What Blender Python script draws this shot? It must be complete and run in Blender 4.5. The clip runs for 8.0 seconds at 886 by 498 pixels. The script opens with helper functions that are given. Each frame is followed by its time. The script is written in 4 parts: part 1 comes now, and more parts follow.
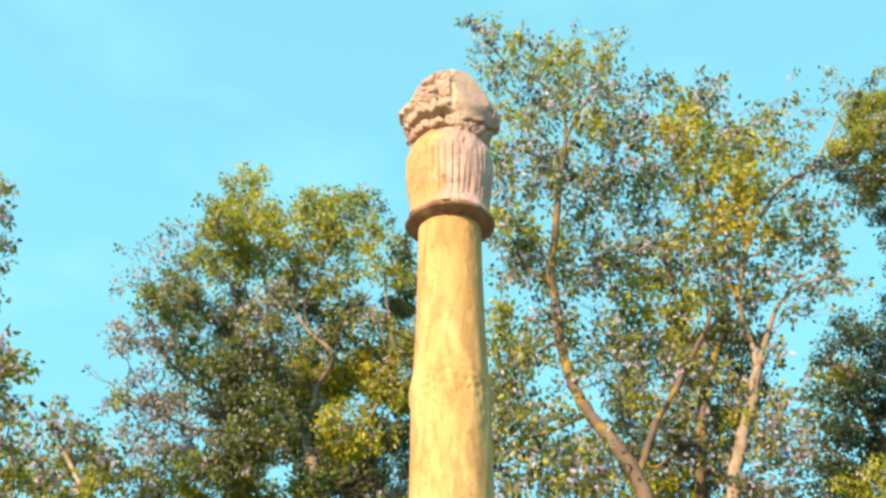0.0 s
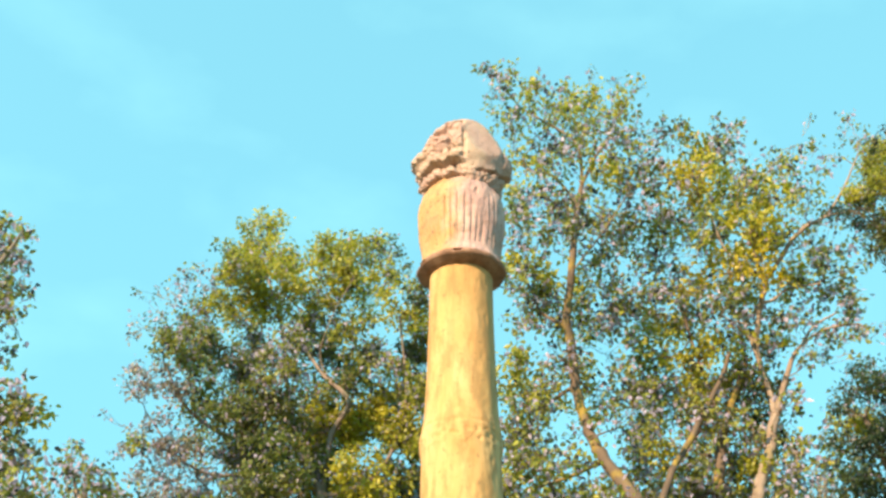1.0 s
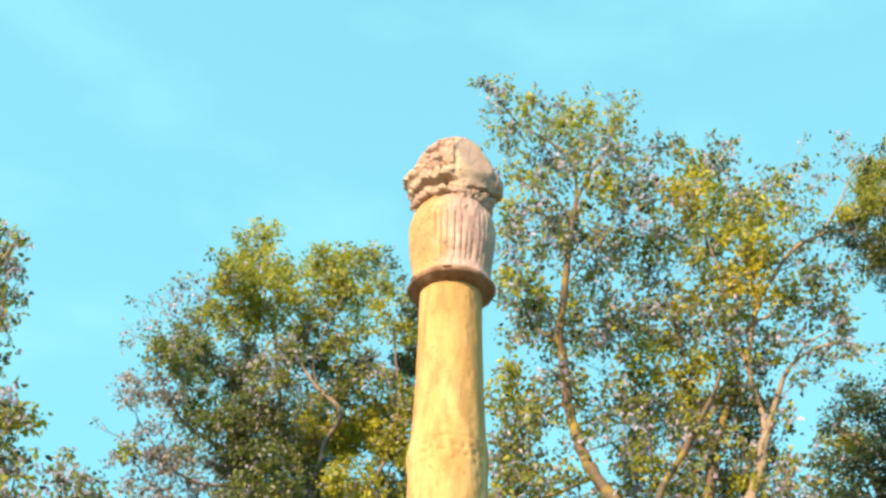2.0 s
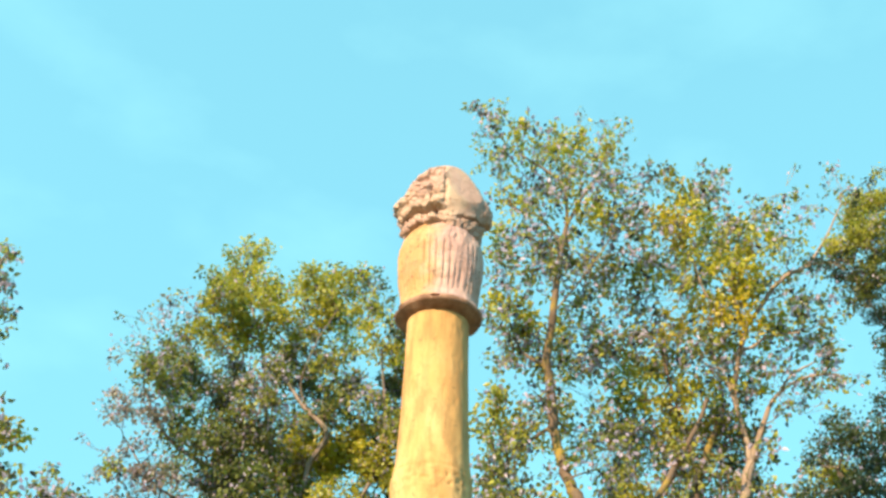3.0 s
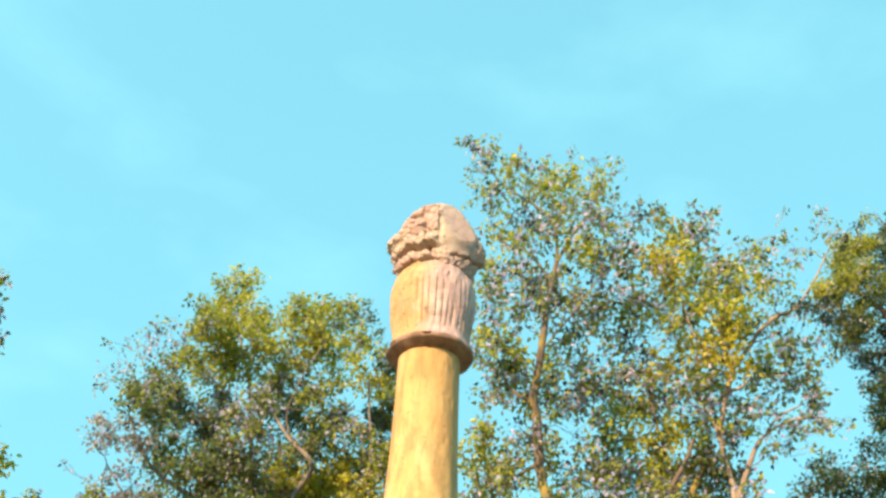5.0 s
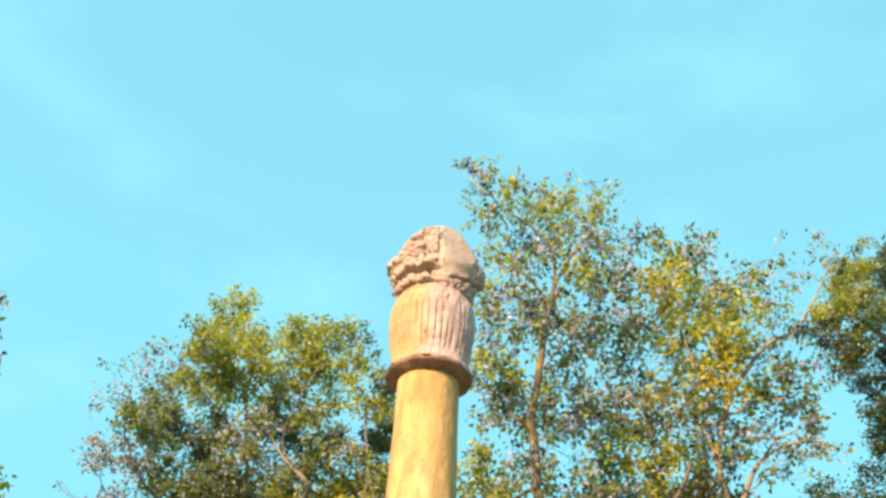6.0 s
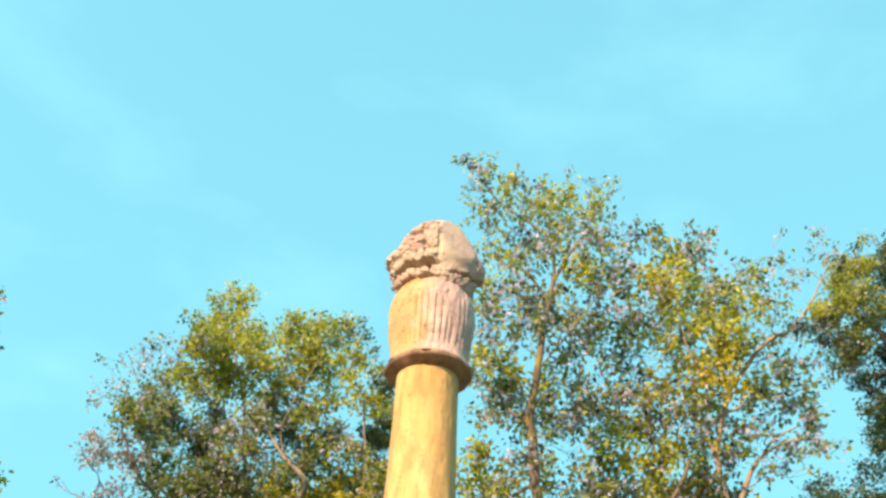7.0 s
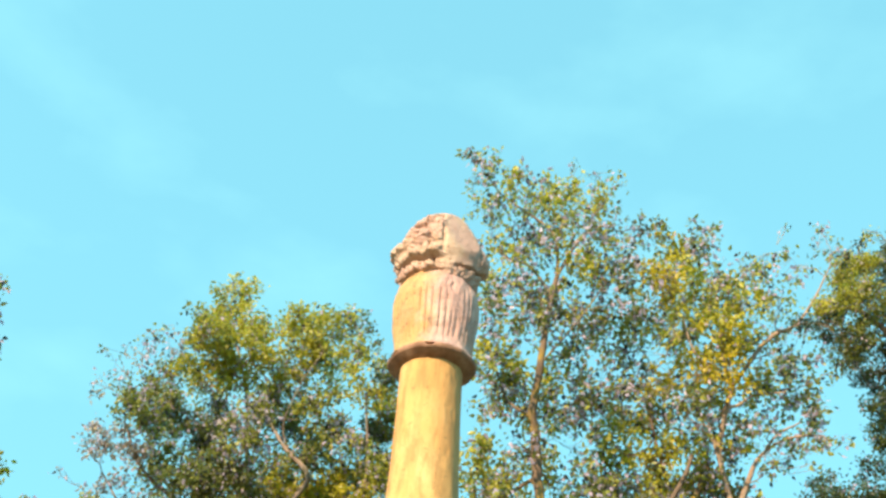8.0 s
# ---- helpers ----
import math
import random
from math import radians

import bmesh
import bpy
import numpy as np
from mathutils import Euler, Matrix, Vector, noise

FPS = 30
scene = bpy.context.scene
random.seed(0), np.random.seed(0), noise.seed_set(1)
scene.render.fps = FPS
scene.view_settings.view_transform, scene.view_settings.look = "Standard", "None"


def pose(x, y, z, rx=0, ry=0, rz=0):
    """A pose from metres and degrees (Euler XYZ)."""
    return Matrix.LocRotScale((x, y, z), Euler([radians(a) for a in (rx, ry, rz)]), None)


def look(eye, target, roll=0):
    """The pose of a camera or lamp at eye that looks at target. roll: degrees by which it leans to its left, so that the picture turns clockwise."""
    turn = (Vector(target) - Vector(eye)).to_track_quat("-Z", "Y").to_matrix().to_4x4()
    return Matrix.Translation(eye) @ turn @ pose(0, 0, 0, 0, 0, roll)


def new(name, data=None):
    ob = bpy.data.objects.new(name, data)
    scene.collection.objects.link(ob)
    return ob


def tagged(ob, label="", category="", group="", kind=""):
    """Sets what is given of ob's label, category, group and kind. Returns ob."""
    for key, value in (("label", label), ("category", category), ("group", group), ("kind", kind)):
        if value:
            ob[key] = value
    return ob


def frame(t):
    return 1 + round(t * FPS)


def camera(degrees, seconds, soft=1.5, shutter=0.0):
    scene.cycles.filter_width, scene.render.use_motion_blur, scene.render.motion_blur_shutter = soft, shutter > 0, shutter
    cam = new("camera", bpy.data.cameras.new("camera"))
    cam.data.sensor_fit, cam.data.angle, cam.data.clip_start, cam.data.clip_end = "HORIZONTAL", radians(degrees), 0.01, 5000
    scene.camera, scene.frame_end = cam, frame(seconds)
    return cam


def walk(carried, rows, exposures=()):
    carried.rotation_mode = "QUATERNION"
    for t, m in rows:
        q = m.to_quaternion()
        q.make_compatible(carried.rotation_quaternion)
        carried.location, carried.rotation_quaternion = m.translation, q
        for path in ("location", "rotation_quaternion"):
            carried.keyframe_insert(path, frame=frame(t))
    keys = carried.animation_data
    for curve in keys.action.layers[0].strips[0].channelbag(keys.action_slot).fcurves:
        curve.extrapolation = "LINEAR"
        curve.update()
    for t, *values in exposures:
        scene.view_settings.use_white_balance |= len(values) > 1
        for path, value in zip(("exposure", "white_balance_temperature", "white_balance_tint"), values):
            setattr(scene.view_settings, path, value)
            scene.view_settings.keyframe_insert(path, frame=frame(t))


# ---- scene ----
cam = camera(42.0, 8.0, soft=2.8, shutter=0.5)
PATH = [
    (0, (-0.117, 0.298, 1.534), (-0.1175, 2.0127, 2.5627), -0.07),
    (0.5, (-0.084, 0.269, 1.549), (-0.1129, 1.9592, 2.6181), 0.10),
    (1, (-0.057, 0.246, 1.559), (-0.0900, 1.9213, 2.6505), 0.67),
    (1.5, (-0.026, 0.216, 1.565), (-0.0578, 1.8863, 2.6653), 0.98),
    (3, (0.018, 0.059, 1.592), (0.0048, 1.7060, 2.7269), 2.37),
    (3.5, (0.013, 0.017, 1.599), (0.0121, 1.6492, 2.7542), 2.46),
    (4, (0.001, 0.003, 1.601), (0.0005, 1.6313, 2.7621), 2.71),
    (4.5, (-0.015, 0.002, 1.603), (-0.0145, 1.6283, 2.7679), 3.12),
    (6, (-0.058, 0.004, 1.619), (-0.0493, 1.5961, 2.8298), 3.58),
    (6.5, (-0.068, 0.021, 1.621), (-0.0595, 1.6157, 2.8285), 3.56),
    (7, (-0.068, 0.065, 1.633), (-0.0561, 1.6599, 2.8404), 3.68),
    (7.5, (-0.076, 0.072, 1.636), (-0.0657, 1.6689, 2.8411), 3.91),
    (8, (-0.080, 0.079, 1.635), (-0.0726, 1.6803, 2.8335), 4.19),
]
walk(cam, [(t, look(eye, target, roll)) for t, eye, target, roll in PATH], [(0.0, 2.45, 6650, 12), (8.0, 2.45, 6650, 12)])

# ---- world and sun ----
SUN_EL, SUN_AZ = 24.0, 213.0
world = bpy.data.worlds.new("sky")
scene.world = world
world.use_nodes = True
wn, wl = world.node_tree.nodes, world.node_tree.links
wn.clear()
sky = wn.new("ShaderNodeTexSky")
sky.sky_type, sky.sun_disc = "NISHITA", False
sky.sun_elevation, sky.sun_rotation = radians(SUN_EL), radians(SUN_AZ)
sky.altitude = 1500
sky.air_density, sky.dust_density, sky.ozone_density = 1.0, 0.0, 1.5
# faint high cirrus, spread over the whole dome
wc = wn.new("ShaderNodeTexCoord")
wm = wn.new("ShaderNodeMapping")
wm.inputs["Scale"].default_value = (3.4, 3.4, 7.0)
wm.inputs["Rotation"].default_value = (0.3, 0.5, 2.3)
wz = wn.new("ShaderNodeTexNoise")
wz.inputs["Scale"].default_value, wz.inputs["Detail"].default_value, wz.inputs["Roughness"].default_value = 1.6, 5.0, 0.5
wr = wn.new("ShaderNodeMapRange")
wr.inputs["From Min"].default_value, wr.inputs["From Max"].default_value = 0.52, 0.85
wr.inputs["To Min"].default_value, wr.inputs["To Max"].default_value = 0.0, 0.022
wx = wn.new("ShaderNodeMix")
wx.data_type = "RGBA"
wx.inputs["B"].default_value = (7.0, 7.6, 8.2, 1)
wb = wn.new("ShaderNodeBackground")
wb.inputs["Strength"].default_value = 0.15
wo = wn.new("ShaderNodeOutputWorld")
wl.new(wc.outputs["Generated"], wm.inputs["Vector"])
wl.new(wm.outputs["Vector"], wz.inputs["Vector"])
wl.new(wz.outputs["Fac"], wr.inputs["Value"])
wl.new(wr.outputs["Result"], wx.inputs["Factor"])
# look a little higher into the dome, for an even clear sky
lift = wn.new("ShaderNodeVectorMath")
lift.inputs[1].default_value = (0, 0, 0.74)
unit = wn.new("ShaderNodeVectorMath")
unit.operation = "NORMALIZE"
wl.new(wc.outputs["Generated"], lift.inputs[0])
wl.new(lift.outputs["Vector"], unit.inputs[0])
wl.new(unit.outputs["Vector"], sky.inputs["Vector"])
wl.new(sky.outputs["Color"], wx.inputs["A"])
wt = wn.new("ShaderNodeMix")
wt.data_type, wt.blend_type = "RGBA", "MULTIPLY"
wt.inputs["Factor"].default_value, wt.inputs["B"].default_value = 1.0, (0.715, 1.175, 0.765, 1)
wl.new(wx.outputs["Result"], wt.inputs["A"])
wl.new(wt.outputs["Result"], wb.inputs["Color"])
wl.new(wb.outputs["Background"], wo.inputs["Surface"])

sun = new("sun", bpy.data.lights.new("sun", "SUN"))
sun.data.energy, sun.data.angle, sun.data.color = 1.9, radians(0.6), (1.0, 0.77, 0.50)
sun_way = Vector((math.sin(radians(SUN_AZ)) * math.cos(radians(SUN_EL)), math.cos(radians(SUN_AZ)) * math.cos(radians(SUN_EL)), math.sin(radians(SUN_EL))))
sun.matrix_world = look(sun_way * 60, (0, 0, 0))


# ---- materials ----
def material(name, roughness=0.8):
    m = bpy.data.materials.new(name)
    m.use_nodes = True
    n, l = m.node_tree.nodes, m.node_tree.links
    b = n["Principled BSDF"]
    b.inputs["Roughness"].default_value = roughness
    return m, n, l, b


def noise_tex(n, l, scale, detail=4.0, rough=0.55, stretch=None, coord="Object"):
    c, t = n.new("ShaderNodeTexCoord"), n.new("ShaderNodeTexNoise")
    t.inputs["Scale"].default_value, t.inputs["Detail"].default_value, t.inputs["Roughness"].default_value = scale, detail, rough
    if stretch:
        m = n.new("ShaderNodeMapping")
        m.inputs["Scale"].default_value = stretch
        l.new(c.outputs[coord], m.inputs["Vector"])
        l.new(m.outputs["Vector"], t.inputs["Vector"])
    else:
        l.new(c.outputs[coord], t.inputs["Vector"])
    return t.outputs["Fac"]


def ramp(n, l, fac, stops):
    r = n.new("ShaderNodeValToRGB")
    e = r.color_ramp.elements
    while len(e) < len(stops):
        e.new(0.5)
    for k, (p, c) in enumerate(stops):
        e[k].position, e[k].color = p, (*c, 1)
    l.new(fac, r.inputs["Fac"])
    return r.outputs["Color"]


def mixed(n, l, fac, a, b, mode="MIX"):
    x = n.new("ShaderNodeMix")
    x.data_type, x.blend_type = "RGBA", mode
    for key, v in (("Factor", fac), ("A", a), ("B", b)):
        if isinstance(v, (int, float)):
            x.inputs[key].default_value = v
        elif isinstance(v, tuple):
            x.inputs[key].default_value = (*v, 1)
        else:
            l.new(v, x.inputs[key])
    return x.outputs["Result"]


def bumped(n, l, b, fac, strength, distance):
    u = n.new("ShaderNodeBump")
    u.inputs["Strength"].default_value, u.inputs["Distance"].default_value = strength, distance
    l.new(fac, u.inputs["Height"])
    if b.inputs["Normal"].is_linked:
        l.new(b.inputs["Normal"].links[0].from_socket, u.inputs["Normal"])
    l.new(u.outputs["Normal"], b.inputs["Normal"])


def shaft_stone():
    """Cream-ochre limewashed sandstone with rusty streaks and dark pocks."""
    m, n, l, b = material("shaft_stone", 0.85)
    patches = ramp(n, l, noise_tex(n, l, 2.6, 6, 0.6, (1, 1, 0.45)), [(0.30, (0.43, 0.200, 0.060)), (0.50, (0.52, 0.285, 0.098)), (0.72, (0.60, 0.38, 0.165))])
    streak = ramp(n, l, noise_tex(n, l, 7.0, 5, 0.6, (1.6, 1.6, 0.16)), [(0.50, (0, 0, 0)), (0.70, (1, 1, 1))])
    c = mixed(n, l, mixed(n, l, 0.45, (0.0, 0.0, 0.0), streak), patches, (0.32, 0.125, 0.038))
    stain = ramp(n, l, noise_tex(n, l, 8.0, 9, 0.72, (1.3, 1.3, 0.35)), [(0.48, (0, 0, 0)), (0.60, (1, 1, 1))])
    c = mixed(n, l, mixed(n, l, 0.62, (0.0, 0.0, 0.0), stain), c, (0.28, 0.15, 0.05))
    pock = ramp(n, l, noise_tex(n, l, 24.0, 3, 0.5), [(0.64, (0, 0, 0)), (0.70, (1, 1, 1))])
    c = mixed(n, l, mixed(n, l, 0.55, (0.0, 0.0, 0.0), pock), c, (0.20, 0.12, 0.05))
    l.new(c, b.inputs["Base Color"])
    bumped(n, l, b, noise_tex(n, l, 60.0, 6, 0.7), 0.25, 0.01)
    bumped(n, l, b, noise_tex(n, l, 8.0, 5, 0.6), 0.35, 0.03)
    return m


def capital_stone(name, washed):
    """Pinkish weathered sandstone; part of its face keeps the same ochre wash as the shaft."""
    m, n, l, b = material(name, 0.9)
    pink = ramp(n, l, noise_tex(n, l, 4.0, 7, 0.65), [(0.28, (0.31, 0.175, 0.150)), (0.5, (0.47, 0.280, 0.240)), (0.72, (0.58, 0.385, 0.330))])
    ochre = ramp(n, l, noise_tex(n, l, 6.0, 6, 0.65), [(0.3, (0.35, 0.180, 0.072)), (0.55, (0.47, 0.268, 0.110)), (0.75, (0.55, 0.345, 0.165))])
    c = pink
    if washed:
        co, sep = n.new("ShaderNodeTexCoord"), n.new("ShaderNodeSeparateXYZ")
        l.new(co.outputs["Object"], sep.inputs["Vector"])
        # the wash was brushed on from one side and ends in a ragged edge
        edge = n.new("ShaderNodeMath")
        edge.operation = "MULTIPLY_ADD"
        l.new(noise_tex(n, l, 5.0, 5, 0.65), edge.inputs[0])
        edge.inputs[1].default_value = 0.45
        l.new(sep.outputs["X"], edge.inputs[2])
        band = ramp(n, l, edge.outputs["Value"], [(washed - 0.09, (1, 1, 1)), (washed + 0.07, (0, 0, 0))])
        c = mixed(n, l, band, pink, ochre)
    else:
        c = mixed(n, l, 0.45, pink, (0.36, 0.235, 0.165))
    cream = ramp(n, l, noise_tex(n, l, 3.2, 5, 0.6, (1.0, 1.4, 0.8)), [(0.50, (0, 0, 0)), (0.62, (1, 1, 1))])
    c = mixed(n, l, mixed(n, l, 0.32 if not washed else 0.15, (0.0, 0.0, 0.0), cream), c, (0.55, 0.43, 0.28))
    dirt = ramp(n, l, noise_tex(n, l, 11.0, 9, 0.72), [(0.52, (0, 0, 0)), (0.70, (1, 1, 1))])
    c = mixed(n, l, mixed(n, l, 0.6, (0.0, 0.0, 0.0), dirt), c, (0.17, 0.10, 0.065))
    pock = ramp(n, l, noise_tex(n, l, 28.0, 3, 0.5), [(0.63, (0, 0, 0)), (0.70, (1, 1, 1))])
    c = mixed(n, l, mixed(n, l, 0.7, (0.0, 0.0, 0.0), pock), c, (0.12, 0.065, 0.04))
    l.new(c, b.inputs["Base Color"])
    bumped(n, l, b, noise_tex(n, l, 45.0, 7, 0.72), 0.6, 0.014)
    bumped(n, l, b, noise_tex(n, l, 12.0, 5, 0.6), 0.55, 0.03)
    return m


def ring_stone():
    """Mottled brown weathered lip, painted darker for the shadow on its underside."""
    m, n, l, b = material("ring_stone", 0.92)
    c = ramp(n, l, noise_tex(n, l, 5.0, 8, 0.68), [(0.32, (0.13, 0.062, 0.036)), (0.50, (0.25, 0.130, 0.080)), (0.70, (0.42, 0.26, 0.18))])
    l.new(c, b.inputs["Base Color"])
    bumped(n, l, b, noise_tex(n, l, 40.0, 7, 0.7), 0.4, 0.012)
    return m


def bark(name, light, dark, moss):
    m, n, l, b = material(name, 0.9)
    c = ramp(n, l, noise_tex(n, l, 5.0, 7, 0.65, (1, 1, 0.3)), [(0.3, dark), (0.65, light)])
    g = ramp(n, l, noise_tex(n, l, 1.6, 4, 0.6), [(0.52, (0, 0, 0)), (0.64, (1, 1, 1))])
    c = mixed(n, l, g, c, moss)
    l.new(c, b.inputs["Base Color"])
    bumped(n, l, b, noise_tex(n, l, 22.0, 6, 0.7, (1, 1, 0.25)), 0.6, 0.03)
    return m


def leaf_material(name, stops, shadowed, pale, gloss=0.40, through_light=0.5):
    """Each leaf takes its own shade between the stops; a share of them are painted dark as if in shadow, another share
    pale lavender for bright sky between leaves; light shines through a little.
    """
    m, n, l, b = material(name, gloss)
    geo, info = n.new("ShaderNodeNewGeometry"), n.new("ShaderNodeObjectInfo")

    def sums(first, factor, rest):
        x = n.new("ShaderNodeMath")
        x.operation = "MULTIPLY_ADD"
        l.new(first, x.inputs[0])
        x.inputs[1].default_value = factor
        if isinstance(rest, float):
            x.inputs[2].default_value = rest
        else:
            l.new(rest, x.inputs[2])
        return x.outputs["Value"]

    own = sums(geo.outputs["Random Per Island"], 0.44, sums(info.outputs["Random"], 0.58, 0.0))
    c = ramp(n, l, own, stops)
    lot = n.new("ShaderNodeMath")
    lot.operation = "FRACT"
    l.new(sums(geo.outputs["Random Per Island"], 37.0, sums(info.outputs["Random"], 11.0, 0.0)), lot.inputs[0])
    # dark share painted for leaves in shadow, lavender share for bright sky gaps
    for share, colour, way in ((shadowed, (0.040, 0.046, 0.052), "LESS_THAN"), (1 - pale, (0.56, 0.46, 0.64), "GREATER_THAN")):
        pick = n.new("ShaderNodeMath")
        pick.operation = way
        l.new(lot.outputs["Value"], pick.inputs[0])
        pick.inputs[1].default_value = share
        c = mixed(n, l, pick.outputs["Value"], c, colour)
    blotch = ramp(n, l, noise_tex(n, l, 26.0, 2, 0.5), [(0.3, (0.75, 0.75, 0.7)), (0.7, (1.1, 1.1, 1.0))])
    c = mixed(n, l, 1.0, c, blotch, "MULTIPLY")
    l.new(c, b.inputs["Base Color"])
    b.inputs["Specular IOR Level"].default_value = 0.5
    t, x, o = n.new("ShaderNodeBsdfTranslucent"), n.new("ShaderNodeMixShader"), n["Material Output"]
    l.new(c, t.inputs["Color"])
    x.inputs["Fac"].default_value = through_light
    l.new(b.outputs["BSDF"], x.inputs[1])
    l.new(t.outputs["BSDF"], x.inputs[2])
    l.new(x.outputs["Shader"], o.inputs["Surface"])
    return m


def ground_soil():
    m, n, l, b = material("ground_soil", 0.95)
    c = ramp(n, l, noise_tex(n, l, 0.35, 8, 0.65), [(0.35, (0.20, 0.15, 0.085)), (0.5, (0.16, 0.14, 0.06)), (0.65, (0.09, 0.11, 0.035))])
    l.new(c, b.inputs["Base Color"])
    bumped(n, l, b, noise_tex(n, l, 6.0, 8, 0.7), 0.5, 0.05)
    return m


SHAFT, BELL, FIGURE = shaft_stone(), capital_stone("bell_stone", 0.17), capital_stone("figure_stone", 0.0)
RING = ring_stone()
BARK_PALE = bark("bark_pale", (0.37, 0.27, 0.20), (0.15, 0.10, 0.07), (0.24, 0.18, 0.09))
BARK_OCHRE = bark("bark_ochre", (0.16, 0.105, 0.068), (0.075, 0.050, 0.034), (0.25, 0.165, 0.028))
BARK_GREY = bark("bark_grey", (0.31, 0.23, 0.18), (0.13, 0.09, 0.07), (0.18, 0.15, 0.08))
BARK_DARK = bark("bark_dark", (0.20, 0.15, 0.11), (0.09, 0.065, 0.045), (0.12, 0.11, 0.05))
LEAF = [
    leaf_material("leaf_green", [(0.0, (0.095, 0.106, 0.060)), (0.35, (0.215, 0.233, 0.062)), (0.70, (0.370, 0.366, 0.055)), (1.0, (0.540, 0.477, 0.045))], 0.12, 0.26),
    # olive and ochre: yellowing leaves, and clumps painted brighter where sun falls
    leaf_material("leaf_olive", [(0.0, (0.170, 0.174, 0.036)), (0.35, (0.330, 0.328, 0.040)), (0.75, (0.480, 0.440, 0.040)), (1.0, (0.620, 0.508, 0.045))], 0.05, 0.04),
    leaf_material("leaf_ochre", [(0.0, (0.220, 0.190, 0.028)), (0.35, (0.440, 0.366, 0.028)), (0.75, (0.580, 0.456, 0.028)), (1.0, (0.660, 0.424, 0.030))], 0.03, 0.03),
    leaf_material("leaf_dry", [(0.0, (0.200, 0.164, 0.130)), (0.4, (0.350, 0.296, 0.230)), (0.75, (0.460, 0.392, 0.320)), (1.0, (0.520, 0.434, 0.370))], 0.10, 0.22),
    # darker copy of leaf_green: shade over the two far-right trees put into colour
    leaf_material("leaf_shaded", [(0.0, (0.020, 0.036, 0.020)), (0.4, (0.045, 0.074, 0.025)), (0.8, (0.100, 0.125, 0.028)), (1.0, (0.200, 0.201, 0.030))], 0.10, 0.03),
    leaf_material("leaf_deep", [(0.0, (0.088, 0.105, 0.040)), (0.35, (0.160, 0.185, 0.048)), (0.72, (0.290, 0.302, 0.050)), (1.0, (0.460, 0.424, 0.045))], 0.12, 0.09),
]
GROUND = ground_soil()


# ---- builders ----
def mesh_object(name, verts, faces, mat, parent=None, smooth=True):
    me = bpy.data.meshes.new(name)
    me.from_pydata(verts, [], faces)
    me.materials.append(mat)
    if smooth:
        me.polygons.foreach_set("use_smooth", [True] * len(me.polygons))
    me.update()
    ob = new(name, me)
    if parent is not None:
        ob.parent = parent
    return ob


def grid_faces(rows, cols, base=0):
    """Quads of a grid whose columns close into a ring."""
    return [(base + r * cols + c, base + r * cols + (c + 1) % cols, base + (r + 1) * cols + (c + 1) % cols, base + (r + 1) * cols + c)
            for r in range(rows - 1) for c in range(cols)]


def turned(profile, cols, shape, close=True):
    """A body of revolution: rows of (z, r), each radius passed through shape(theta, z, r). Theta 0 faces -y, 90 degrees is +x."""
    verts, rows = [], len(profile)
    for z, r in profile:
        for c in range(cols):
            th = 2 * math.pi * c / cols
            rr = shape(th if th <= math.pi else th - 2 * math.pi, z, r)
            verts.append((rr * math.sin(th), -rr * math.cos(th), z))
    faces = grid_faces(rows, cols)
    if close:
        faces += [tuple(range(cols - 1, -1, -1)), tuple((rows - 1) * cols + c for c in range(cols))]
    return verts, faces


def resampled(keys, steps):
    """A smooth profile through (z, r) keys, as even steps along it."""
    ks = np.array(keys, float)
    s = np.r_[0, np.cumsum(np.hypot(*np.diff(ks, axis=0).T))]
    u = np.linspace(0, s[-1], steps)
    return [(float(np.interp(v, s, ks[:, 0])), float(np.interp(v, s, ks[:, 1]))) for v in u]


def bell_curve(x, centre, width):
    return math.exp(-((x - centre) / width) ** 2)


def smooth_path(points, steps=5):
    """Catmull-Rom through rows of numbers."""
    p = np.array(points, float)
    p = np.vstack([2 * p[0] - p[1], p, 2 * p[-1] - p[-2]])
    out = []
    for k in range(1, len(p) - 2):
        for t in np.linspace(0, 1, steps, endpoint=False):
            a, b, c, d = p[k - 1 : k + 3]
            out.append(0.5 * (2 * b + (c - a) * t + (2 * a - 5 * b + 4 * c - d) * t * t + (3 * b - a - 3 * c + d) * t**3))
    out.append(p[-2])
    return np.array(out)


def tube(path, sides, verts, faces, rough=0.0, rng=None):
    """Adds a tapered round tube along rows of (x, y, z, r)."""
    base, n = len(verts), len(path)
    for k in range(n):
        d = path[min(k + 1, n - 1), :3] - path[max(k - 1, 0), :3]
        d = d / (np.linalg.norm(d) + 1e-9)
        a = np.cross(d, (0, 1, 0.2))
        a /= np.linalg.norm(a) + 1e-9
        b = np.cross(d, a)
        for c in range(sides):
            th = 2 * math.pi * c / sides
            r = path[k, 3] * (1 + (rough * rng.uniform(-1, 1) if rough else 0))
            verts.append(tuple(path[k, :3] + r * (math.cos(th) * a + math.sin(th) * b)))
    faces.extend(grid_faces(n, sides, base))
    faces.append(tuple(base + c for c in range(sides)))
    faces.append(tuple(base + (n - 1) * sides + c for c in range(sides - 1, -1, -1)))


# a leaf: a folded blade with a drawn-out tip, length 1 along y
LEAF_V = np.array([(0, 0, 0), (-0.30, 0.22, 0.07), (-0.24, 0.58, 0.05), (0, 1.0, -0.10), (0.24, 0.58, 0.05), (0.30, 0.22, 0.07)])
LEAF_F = np.array([(0, 3, 2, 1), (0, 5, 4, 3)])


